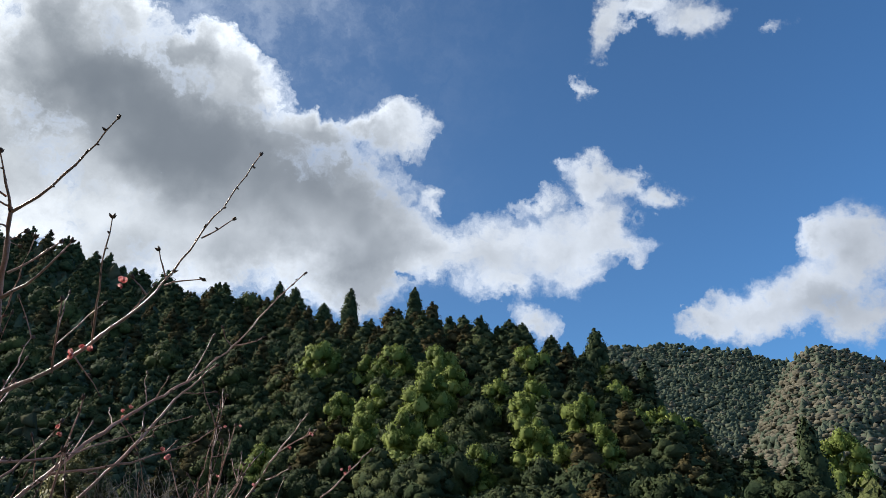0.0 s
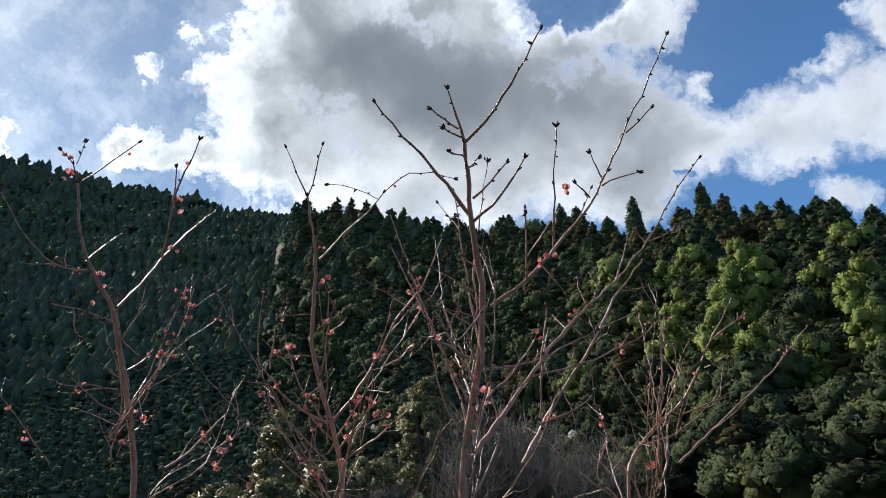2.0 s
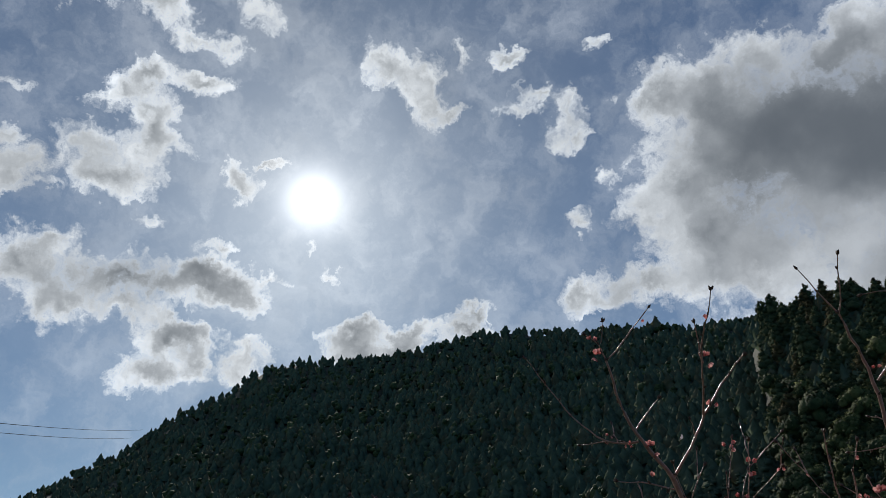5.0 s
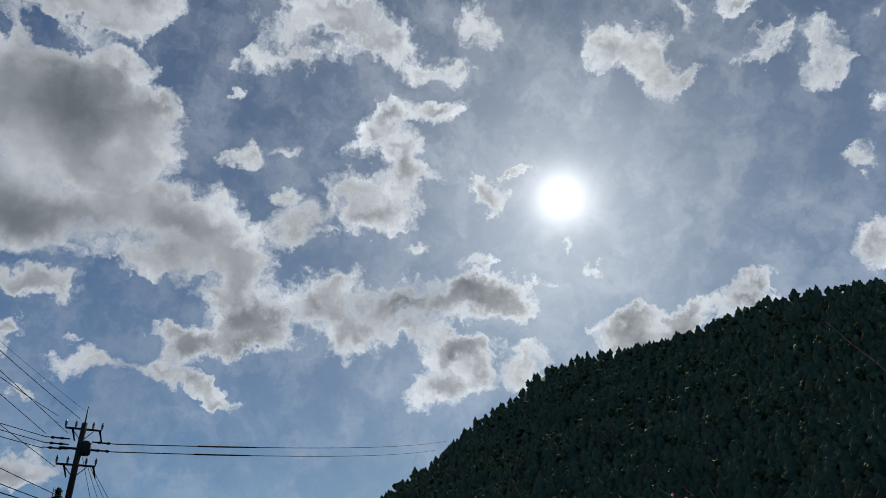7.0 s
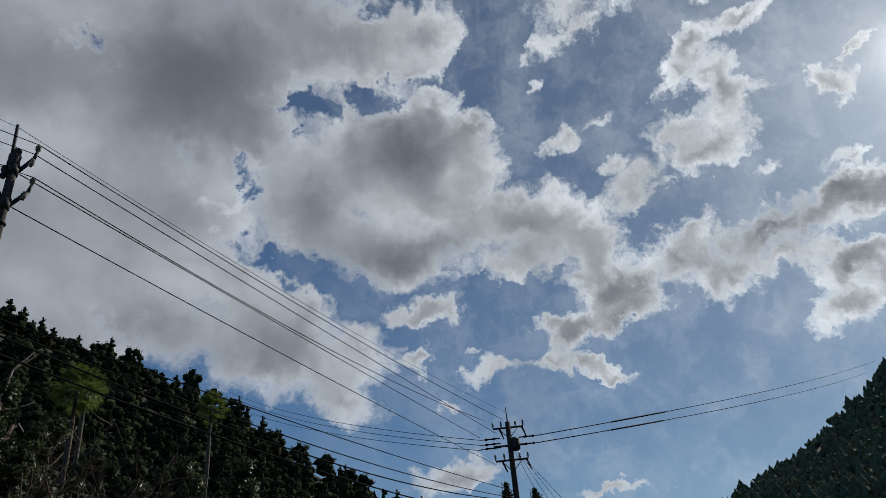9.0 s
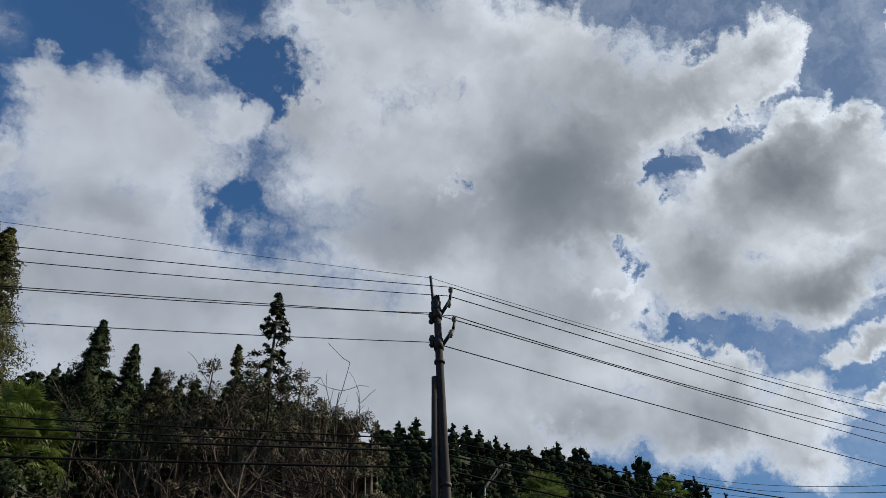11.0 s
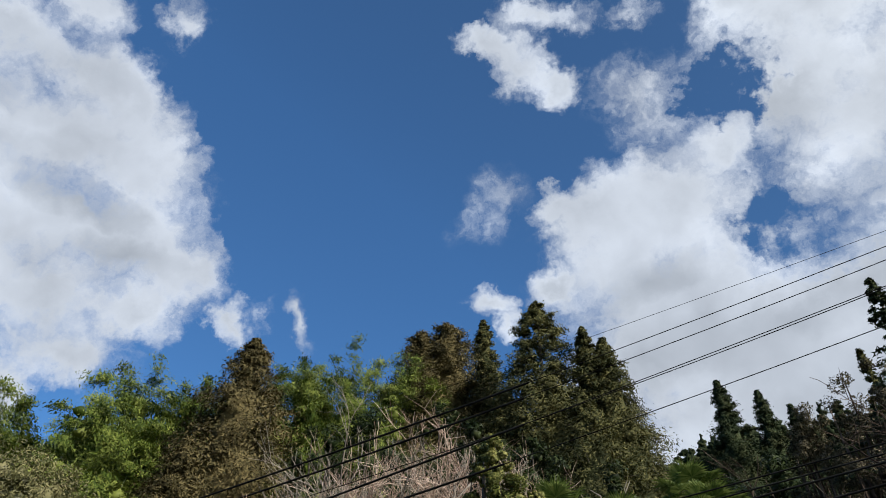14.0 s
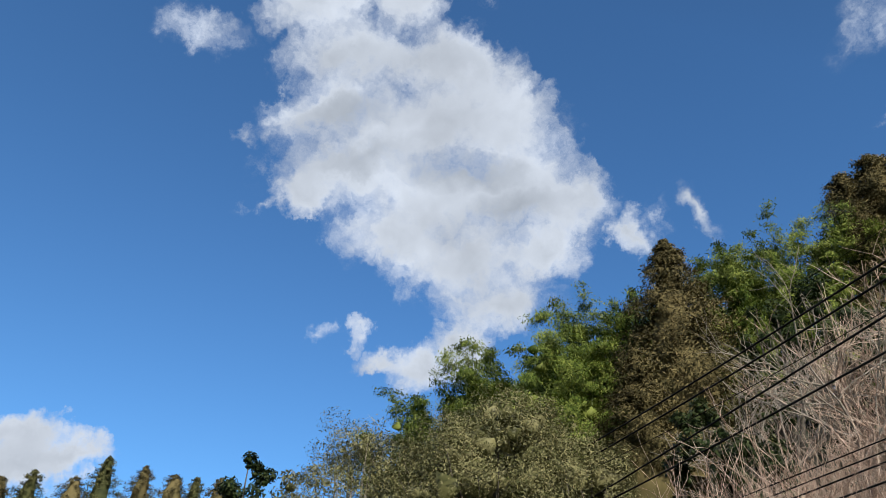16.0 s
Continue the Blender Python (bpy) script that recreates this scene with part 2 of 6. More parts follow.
CLOUD_GAPS["gap"] = [(124.9, 40.5, 3.3, 1.3, 12, 1.0), (119.2, 42.2, 2.8, 1.8, 28, 1.0), (131.9, 34.3, 3.2, 1.1, 31, 0.9), (126.8, 29, 5.2, 1.2, -14, 0.8), (121.5, 25.9, 2.9, 1.4, -32, 0.75), (145.6, 42.8, 1.5, 1.3, -4, 0.5)]
CLOUD_GAPS["gapb"] = [(168.2, 50.9, 3.3, 2.3, 25, 1.0), (166, 48.9, 2.8, 1.4, 3, 1.0), (168.9, 40.1, 2.4, 2.9, 4, 0.75), (145.4, 42.8, 1.9, 1.2, -11, 0.7), (117.8, 48.1, 1.8, 1.5, -13, 0.6), (141.6, 23.9, 2.6, 1.1, -10, 0.5)]
CLOUD_GAPS["gapc"] = [(3.7, 23.8, 1.1, 1.4, 3, 0.8)]
CLOUD_CORES["coreA"] = [(29.2, 34.3, 9, 6.1, 19, 1.5), (21.5, 30.7, 13.9, 5.7, -3, 1.6), (11.2, 29.2, 10.8, 4.8, -14, 1.5), (9.6, 32.8, 7, 2.7, -4, 1), (6.5, 25.2, 4.9, 4.4, 4, 1), (22.4, 24.3, 10.1, 3.1, 11, 0.7), (330.1, 19.4, 3.7, 1.4, -10, 0.4), (355.4, 24.6, 4.9, 1.6, -1, 0.4)]
CLOUD_CORES["coreB"] = [(29.5, 36.4, 6, 4.9, -18, 1), (24.4, 30.8, 8, 6.2, -19, 1.2), (31.9, 27.7, 7, 3.1, -14, 0.9)]
CLOUD_CORES["coreC"] = [(86.2, 26, 6.6, 2.1, 5, 1.5), (80.8, 27, 3.3, 1.4, 2, 1.1), (119.1, 36.7, 5.1, 2.8, 10, 0.8), (115.9, 29.6, 6.7, 1.9, 16, 0.9), (105.4, 30.9, 4, 1.3, -6, 0.5)]
CLOUD_CORES["coreD"] = [(137.4, 42.3, 9, 5.2, 21, 1.1), (120.4, 29.8, 5.5, 3.3, 8, 1.2), (117.3, 37.5, 8.1, 3.2, 7, 0.7), (136.3, 23.9, 11.2, 3, -22, 0.6), (106.3, 29.1, 3.2, 1.1, -9, 0.4)]
CLOUD_CORES["coreE"] = [(135.9, 41.6, 7.8, 8.3, -18, 1.2), (137, 46.2, 6.5, 5.1, -18, 0.8), (126.3, 48.9, 6.9, 4.3, -28, 0.5), (150.7, 56, 5.2, 3.5, -9, 0.5), (153.5, 39.9, 7.1, 3.8, -6, 0.6), (125.1, 34, 6, 3.4, -1, 0.8), (119.4, 38.2, 3.3, 3.3, -29, 0.8), (181.1, 38.7, 5, 2.1, 12, 0.4), (128.8, 24, 6.2, 2.4, -16, 0.5), (162.2, 34.6, 10.9, 2.7, -1, 0.4), (165.2, 46.3, 4.3, 3.2, 2, 0.35)]
CLOUD_CORES["coreF"] = [(237.9, 41, 6, 2, -1, 0.9), (246.1, 41.5, 5.3, 1.6, 25, 0.6), (231.7, 38.1, 4.9, 1.5, 5, 0.5), (248.2, 44.1, 6.8, 1.9, 27, 0.6), (244.9, 48.6, 6.3, 2, 15, 0.3)]


class Nodes:
    """A short hand for wiring shader nodes."""

    def __init__(self, tree):
        self.tree = tree
        tree.nodes.clear()

    def add(self, kind, ins=(), **settings):
        n = self.tree.nodes.new(kind)
        for key, value in settings.items():
            setattr(n, key, value)
        for socket, value in (ins.items() if isinstance(ins, dict) else enumerate(ins)):
            if value is None:
                continue
            if isinstance(value, bpy.types.NodeSocket):
                self.tree.links.new(value, n.inputs[socket])
            else:
                n.inputs[socket].default_value = value
        return n

    def math(self, op, a, b=None, c=None, clamp=False):
        return self.add("ShaderNodeMath", (a, b, c), operation=op, use_clamp=clamp).outputs[0]

    def vec(self, op, a, b=None):
        return self.add("ShaderNodeVectorMath", (a, b), operation=op).outputs[0]

    def noise(self, at, scale, detail=4.0, rough=0.55, lac=2.0):
        return self.add("ShaderNodeTexNoise", {"Vector": at, "Scale": scale, "Detail": detail, "Roughness": rough, "Lacunarity": lac})

    def ramp(self, fac, lo, hi, to_lo=0.0, to_hi=1.0, soft=True):
        n = self.add("ShaderNodeMapRange", {"Value": fac, "From Min": lo, "From Max": hi, "To Min": to_lo, "To Max": to_hi},
                     interpolation_type="SMOOTHSTEP" if soft else "LINEAR")
        return n.outputs[0]

    def mix(self, fac, a, b, blend="MIX"):
        n = self.add("ShaderNodeMix", data_type="RGBA", blend_type=blend)
        for i, v in ((0, fac), (6, a), (7, b)):
            if isinstance(v, bpy.types.NodeSocket):
                self.tree.links.new(v, n.inputs[i])
            else:
                n.inputs[i].default_value = v if i == 0 or len(v) == 4 else (*v, 1)
        return n.outputs[2]


def banks(n, at, table):
    """Joins soft ellipses on the vault of the sky."""
    total = None
    for rows in table.values():
        for az, el, wide, high, turn, thick in rows:
            d = heading(az, el)
            right = d.cross(Vector((0, 0, 1))).normalized()
            up = right.cross(d)
            t = radians(turn)
            u, v = right * math.cos(t) + up * math.sin(t), up * math.cos(t) - right * math.sin(t)
            turned = Matrix((u, v, u.cross(v))).transposed().to_euler()
            m = n.add("ShaderNodeMapping", {"Vector": at, "Location": d, "Rotation": turned,
                                            "Scale": (math.tan(radians(wide)), math.tan(radians(high)), 0.8)}, vector_type="TEXTURE")
            g = n.add("ShaderNodeTexGradient", (m.outputs[0],), gradient_type="QUADRATIC_SPHERE").outputs["Fac"]
            total = n.math("MULTIPLY_ADD", g, thick * thick, 0.0 if total is None else total)
    return n.math("SQRT", total)


def billows(n, at, scale):
    """Rounded heaps, large and small, like the tops of fair-weather clouds."""
    v = n.add("ShaderNodeTexVoronoi", {"Vector": at, "Scale": scale, "Detail": 2.0, "Roughness": 0.55, "Lacunarity": 2.3, "Smoothness": 0.6}, feature="SMOOTH_F1", normalize=True)
    return n.math("SUBTRACT", 1.0, v.outputs["Distance"])


world = bpy.data.worlds.new("sky")
scene.world = world
world.use_nodes = True
n = Nodes(world.node_tree)
at = n.add("ShaderNodeTexCoord").outputs["Generated"]
air = n.add("ShaderNodeTexSky", sky_type="NISHITA", sun_disc=False, sun_elevation=radians(SUN_EL), sun_rotation=radians(-SUN_AZ),
            altitude=300.0, air_density=1.0, dust_density=0.6, ozone_density=2.5).outputs[0]
SUNWARD = heading(SUN_AZ, SUN_EL)
toward = n.math("MAXIMUM", n.add("ShaderNodeVectorMath", (at, tuple(SUNWARD)), operation="DOT_PRODUCT").outputs["Value"], 0.0)
near_sun = n.math("POWER", toward, 2.5)
# ragged cloud edges: the lookup is stirred at three sizes
stir = n.vec("SUBTRACT", n.noise(at, 7.0, 3.0).outputs["Color"], (0.5, 0.5, 0.5))
stir2 = n.vec("SUBTRACT", n.noise(at, 24.0, 5.0, 0.62).outputs["Color"], (0.5, 0.5, 0.5))
bent = n.vec("ADD", at, n.vec("MULTIPLY", stir, (0.05, 0.05, 0.05)))
bent = n.vec("ADD", bent, n.vec("MULTIPLY", stir2, (0.075, 0.075, 0.075)))
stir3 = n.vec("SUBTRACT", n.noise(at, 75.0, 5.0, 0.65).outputs["Color"], (0.5, 0.5, 0.5))
bent = n.vec("ADD", bent, n.vec("MULTIPLY", stir3, (0.016, 0.016, 0.016)))
calm = n.vec("ADD", at, n.vec("MULTIPLY", stir, (0.06, 0.06, 0.06)))
joined = banks(n, bent, CLOUD_BANKS)
full = n.math("MINIMUM", n.math("MULTIPLY", joined, 1.08), 1.25)
rent = n.vec("ADD", bent, n.vec("MULTIPLY", stir2, (0.1, 0.1, 0.1)))
body = n.math("MULTIPLY_ADD", banks(n, rent, CLOUD_GAPS), -0.85, full)
core = banks(n, n.vec("ADD", calm, n.vec("MULTIPLY", stir2, (0.05, 0.05, 0.05))), CLOUD_CORES)
fluff = n.noise(bent, 12.0, 8.0, 0.58).outputs["Fac"]
shred = n.noise(bent, 52.0, 6.0, 0.62).outputs["Fac"]
heaps = billows(n, calm, 15.0)
torn = n.math("MULTIPLY", n.math("SUBTRACT", fluff, 0.5), n.math("MULTIPLY_ADD", near_sun, 0.7, 1.2))
torn = n.math("MULTIPLY_ADD", n.math("SUBTRACT", heaps, 0.62), 0.6, torn)
torn = n.math("MULTIPLY_ADD", n.math("SUBTRACT", shred, 0.5), n.math("MULTIPLY_ADD", near_sun, 0.6, 0.5), torn)
dense = n.math("MULTIPLY_ADD", torn, n.ramp(full, 0.0, 0.14), body)
soft_edge, crisp_edge = n.ramp(dense, -0.02, 0.88), n.ramp(dense, 0.02, 0.84)
cover = n.math("ADD", soft_edge, n.math("MULTIPLY", n.math("SUBTRACT", crisp_edge, soft_edge), near_sun), clamp=True)
haze = n.math("MULTIPLY", n.ramp(n.noise(bent, 14.0, 5.0, 0.6).outputs["Fac"], 0.35, 0.75, 0.05, 0.27), n.ramp(near_sun, 0.08, 0.6))
cover = n.math("MAXIMUM", cover, haze)
# thick parts turn grey, most of all where the sun stands behind them
rolls = n.noise(calm, 8.0, 3.0, 0.5).outputs["Fac"]
uneven = n.ramp(rolls, 0.32, 0.68, 0.55, 1.45)
thick = n.math("MULTIPLY_ADD", n.math("SUBTRACT", fluff, 0.5), n.math("MULTIPLY_ADD", near_sun, 2.0, 0.6), n.math("SUBTRACT", body, 0.4))
thick = n.math("MULTIPLY", n.math("MAXIMUM", thick, 0.0), n.math("MULTIPLY_ADD", near_sun, 1.1, 0.5))
thick = n.math("MULTIPLY", n.math("MULTIPLY_ADD", core, 1.2, thick), uneven)
shade = n.math("SUBTRACT", 1.0, n.math("POWER", 0.368, thick))
shade = n.math("MULTIPLY", shade, n.ramp(dense, 0.15, 0.85))
# each heap is brighter on the side that faces the sun
lee = n.noise(n.vec("ADD", bent, tuple(SUNWARD * 0.035)), 12.0, 8.0, 0.58).outputs["Fac"]
lee_rolls = n.noise(n.vec("ADD", calm, tuple(SUNWARD * 0.06)), 8.0, 3.0, 0.5).outputs["Fac"]
relief = n.math("MULTIPLY", n.math("SUBTRACT", fluff, lee), n.math("MULTIPLY_ADD", near_sun, 0.9, 0.25))
relief = n.math("MULTIPLY_ADD", n.math("SUBTRACT", rolls, lee_rolls), 0.9, relief)
dapple = n.math("ADD", relief, 1.0)
lit = n.mix(near_sun, (0.55, 0.602, 0.685), (1.18, 1.25, 1.31))
grey = n.mix(near_sun, (0.18, 0.208, 0.247), (0.118, 0.143, 0.172))
white = n.add("ShaderNodeVectorMath", (lit,), operation="SCALE")
world.node_tree.links.new(dapple, white.inputs["Scale"])
cloud = n.mix(shade, white.outputs[0], grey)
blue = n.mix(1.0, air, n.mix(n.math("POWER", toward, 0.85), (0.0605, 0.104, 0.136), (0.046, 0.057, 0.0635)), "MULTIPLY")
seen = n.mix(cover, blue, cloud)
# the sun's disc and the bright air round it
glow = n.math("MULTIPLY", n.math("POWER", toward, 1400.0), 1.3)
glow = n.math("MULTIPLY_ADD", n.math("POWER", toward, 90.0), 0.22, glow)
glow = n.math("MULTIPLY_ADD", n.ramp(toward, math.cos(radians(1.3)), math.cos(radians(0.95))), 12.0, glow)
seen = n.vec("ADD", seen, n.add("ShaderNodeCombineXYZ", (glow, glow, glow)).outputs[0])
back = n.add("ShaderNodeBackground", (seen, 1.0))
n.add("ShaderNodeOutputWorld", (back.outputs[0],))


# ---- materials ----
def surface(name, colours, scale, rough=0.7, bump=0.0, metal=0.0, islands=0.0, through_light=0.0, coords="Object", deep=0.02):
    """colours: dark, mid, light, mixed by noise at two sizes; islands: how far single pieces differ; through_light: leaf translucency."""
    m = bpy.data.materials.new(name)
    m.use_nodes = True
    n = Nodes(m.node_tree)
    at = n.add("ShaderNodeTexCoord").outputs[coords]
    big = n.noise(at, scale, 3.0).outputs["Fac"]
    fine = n.noise(at, scale * 9, 4.0, 0.65).outputs["Fac"]
    f = n.math("MULTIPLY_ADD", fine, 0.3, n.math("MULTIPLY_ADD", big, 1.0, -0.15)) if islands else n.math("MULTIPLY_ADD", fine, 0.45, n.math("MULTIPLY", big, 0.55))
    if islands:
        f = n.math("MULTIPLY_ADD", n.math("SUBTRACT", n.add("ShaderNodeNewGeometry").outputs["Random Per Island"], 0.5), islands, f)
    r = n.add("ShaderNodeValToRGB", (f,))
    e = r.color_ramp.elements
    e[0].position, e[1].position = 0.28, 0.72
    e[0].color, e[1].color = (*colours[0], 1), (*colours[2], 1)
    mid = e.new(0.5)
    mid.color = (*colours[1], 1)
    p = n.add("ShaderNodeBsdfPrincipled", {"Base Color": r.outputs[0], "Roughness": rough, "Metallic": metal, "Specular IOR Level": 0.5 if not islands else 0.02 if rough >= 0.9 else 0.12})
    if bump:
        b = n.add("ShaderNodeBump", {"Strength": bump, "Distance": deep, "Height": fine})
        m.node_tree.links.new(b.outputs[0], p.inputs["Normal"])
    out = p.outputs[0]
    if through_light:
        t = n.add("ShaderNodeBsdfTranslucent", {"Color": r.outputs[0]})
        out = n.add("ShaderNodeMixShader", (through_light, out, t.outputs[0])).outputs[0]
    n.add("ShaderNodeOutputMaterial", (out,))
    return m


CEDAR = surface("cedar_needles", ((0.03, 0.046, 0.025), (0.056, 0.074, 0.037), (0.095, 0.105, 0.05)), 0.34, 0.9, bump=1.0, islands=0.3, deep=0.35)
# mountain needles paler and bluer than CEDAR, a veil of glare in the colour
VEILED_CEDAR = surface("veiled_cedar_needles", ((0.04, 0.058, 0.04), (0.062, 0.085, 0.056), (0.09, 0.108, 0.066)), 0.05, 0.95, bump=0.1, islands=0.12, deep=0.3)
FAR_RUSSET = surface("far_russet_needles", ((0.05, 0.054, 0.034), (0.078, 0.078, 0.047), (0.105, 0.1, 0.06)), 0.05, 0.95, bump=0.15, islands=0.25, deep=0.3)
# cedar green darkened: the shade on the pole hill is put into the colour
SHADED_CEDAR = surface("shaded_cedar_needles", ((0.014, 0.021, 0.011), (0.026, 0.036, 0.018), (0.048, 0.056, 0.027)), 0.1, 0.95, bump=0.6, islands=0.3, deep=0.4)
RUSSET = surface("russet_cedar_needles", ((0.035, 0.034, 0.018), (0.068, 0.058, 0.028), (0.11, 0.09, 0.042)), 0.34, 0.9, bump=1.0, islands=0.3, deep=0.35)
BROAD = surface("broad_leaves", ((0.024, 0.038, 0.016), (0.046, 0.066, 0.026), (0.09, 0.108, 0.045)), 0.36, 0.8, bump=1.0, islands=0.4, deep=0.4)
OLIVE = surface("olive_leaves", ((0.034, 0.046, 0.016), (0.068, 0.086, 0.028), (0.12, 0.135, 0.048)), 0.36, 0.8, bump=1.0, islands=0.4, deep=0.4)
BAMBOO = surface("bamboo_leaves", ((0.085, 0.115, 0.022), (0.165, 0.21, 0.046), (0.27, 0.315, 0.09)), 2.2, 0.7, bump=1.0, deep=0.05, islands=0.5, through_light=0.25)
# far woods, brown and green, both paled: distance haze is mixed into the colours
HAZED_DUN = surface("hazed_winter_trees", ((0.095, 0.086, 0.064), (0.135, 0.122, 0.09), (0.175, 0.158, 0.118)), 0.03, 0.9, bump=0.1, islands=0.3, deep=0.4)
HAZED_LEAF = surface("hazed_leaves", ((0.055, 0.07, 0.05), (0.08, 0.096, 0.068), (0.11, 0.122, 0.084)), 0.03, 0.9, bump=0.1, islands=0.3, deep=0.4)
EARTH = surface("hill_ground", ((0.012, 0.015, 0.009), (0.025, 0.03, 0.015), (0.05, 0.05, 0.03)), 0.05, 0.95)


# ---- mesh helpers ----
def mesh_of(name, verts, faces, material, smooth=False, normals=None):
    me = bpy.data.meshes.new(name)
    verts, faces = np.asarray(verts, np.float32), np.asarray(faces, np.int32)
    me.vertices.add(len(verts))
    me.vertices.foreach_set("co", verts.ravel())
    k = faces.shape[1]
    me.loops.add(faces.size)
    me.loops.foreach_set("vertex_index", faces.ravel())
    me.polygons.add(len(faces))
    me.polygons.foreach_set("loop_start", np.arange(0, faces.size, k, dtype=np.int32))
    me.update(calc_edges=True)
    me.polygons.foreach_set("use_smooth", np.full(len(faces), smooth))
    me.materials.append(material)
    if normals is not None:
        soft = me.attributes.new("custom_normal", "FLOAT_VECTOR", "POINT")
        soft.data.foreach_set("vector", np.asarray(normals, np.float32).ravel())
    return me


def part(name, data, parent, label="", m=None):
    ob = new(name, data)
    ob.parent = parent
    if m is not None:
        ob.matrix_basis = m
    return tagged(ob, label)


def thing(name, label, category, m=None, group="", kind=""):
    ob = new(name)
    ob.empty_display_size = 0.2
    if m is not None:
        ob.matrix_basis = m
    return tagged(ob, label, category, group, kind)


class Pile:
    """Gathers triangles of many small pieces, with their soft normals, into one mesh."""

    def __init__(self):
        self.v, self.f, self.w, self.n = [], [], [], 0

    def put(self, v, f, w=None):
        if w is None:
            w = np.zeros_like(v)
            c = np.cross(v[f[:, 1]] - v[f[:, 0]], v[f[:, 2]] - v[f[:, 0]])
            for k in range(3):
                np.add.at(w, f[:, k], c)
            w /= np.linalg.norm(w, axis=1)[:, None] + 1e-12
        self.v.append(v)
        self.f.append(f + self.n)
        self.w.append(w)
        self.n += len(v)

    def all(self):
        return np.concatenate(self.v), np.concatenate(self.f), np.concatenate(self.w)

    def mesh(self, name, material, smooth=False, soft=False):
        return mesh_of(name, np.concatenate(self.v), np.concatenate(self.f), material, smooth or soft, np.concatenate(self.w) if soft else None)


def tube(points, radii, sides=6):
    """A tapered tube along points."""
    p = np.asarray(points, float)
    r = np.broadcast_to(np.asarray(radii, float), (len(p),))
    t = np.gradient(p, axis=0)
    t /= np.linalg.norm(t, axis=1)[:, None] + 1e-9
    ref = np.where(np.abs(t[:, 2:3]) > 0.9, np.array([[1.0, 0, 0]]), np.array([[0, 0, 1.0]]))
    a = np.cross(t, ref)
    a /= np.linalg.norm(a, axis=1)[:, None] + 1e-9
    b = np.cross(t, a)
    ang = np.linspace(0, 2 * np.pi, sides, endpoint=False)
    v = p[:, None] + r[:, None, None] * (a[:, None] * np.cos(ang)[:, None] + b[:, None] * np.sin(ang)[:, None])
    i, j = np.meshgrid(np.arange(len(p) - 1), np.arange(sides), indexing="ij")
    j2 = (j + 1) % sides
    q = np.stack([i * sides + j, i * sides + j2, (i + 1) * sides + j2, (i + 1) * sides + j], -1).reshape(-1, 4)
    f = np.concatenate([q[:, [0, 1, 2]], q[:, [0, 2, 3]]])
    return v.reshape(-1, 3), f


# ---- foliage ----
def tufts(rng, centre, face, size, tilt=0.5, slim=1.0, along=None):
    """Small leafy triangles lying over a crown like loose shingles; face: the way the crown bulges there; along: the way leaves point."""
    k = len(centre)
    w = face / (np.linalg.norm(face, axis=1)[:, None] + 1e-9)
    lie = w + rng.normal(size=(k, 3)) * tilt
    lie /= np.linalg.norm(lie, axis=1)[:, None] + 1e-9
    a = np.cross(lie, rng.normal(size=(k, 3))) if along is None else along - lie * np.einsum("ij,ij->i", along, lie)[:, None]
    a /= np.linalg.norm(a, axis=1)[:, None] + 1e-9
    b = np.cross(lie, a)
    s = (size * rng.uniform(0.65, 1.35, k))[:, None]
    tip, l, r = centre + a * s * 0.62, centre - a * s * 0.38 - b * s * 0.42 * slim, centre - a * s * 0.38 + b * s * 0.42 * slim
    tip = tip - w * s * 0.15
    flip = (np.einsum("ij,ij->i", np.cross(l - tip, r - tip), w) < 0)[:, None]
    l, r = np.where(flip, r, l), np.where(flip, l, r)
    soft = w + rng.normal(size=(k, 3)) * 0.15
    soft /= np.linalg.norm(soft, axis=1)[:, None] + 1e-9
    return np.stack([tip, l, r], 1).reshape(-1, 3), np.arange(3 * k).reshape(-1, 3), np.repeat(soft, 3, axis=0)


def lump(rng, rings, sides, radius, height, wobble=0.15):
    """A closed, uneven body: the dark inside of a crown."""
    pts = []
    for i, (rr, hh) in enumerate(zip(radius, height)):
        a = np.linspace(0, 2 * np.pi, sides, endpoint=False) + i * 0.4
        w = rr * (1 + rng.uniform(-wobble, wobble, sides))
        pts.append(np.stack([np.cos(a) * w, np.sin(a) * w, np.full(sides, hh)], 1))
    v = np.concatenate(pts)
    i, j = np.meshgrid(np.arange(len(radius) - 1), np.arange(sides), indexing="ij")
    j2 = (j + 1) % sides
    q = np.stack([i * sides + j, i * sides + j2, (i + 1) * sides + j2, (i + 1) * sides + j], -1).reshape(-1, 4)
    return v, np.concatenate([q[:, [0, 1, 2]], q[:, [0, 2, 3]]])


def ball(level):
    """A sphere of triangles to be roughened: 20 or 80 faces."""
    bm = bmesh.new()
    bmesh.ops.create_icosphere(bm, subdivisions=level, radius=1.0)
    v = np.array([q.co for q in bm.verts])
    f = np.array([[q.index for q in face.verts] for face in bm.faces])
    bm.free()
    return v, f


BALLS = {1: ball(1), 2: ball(2)}


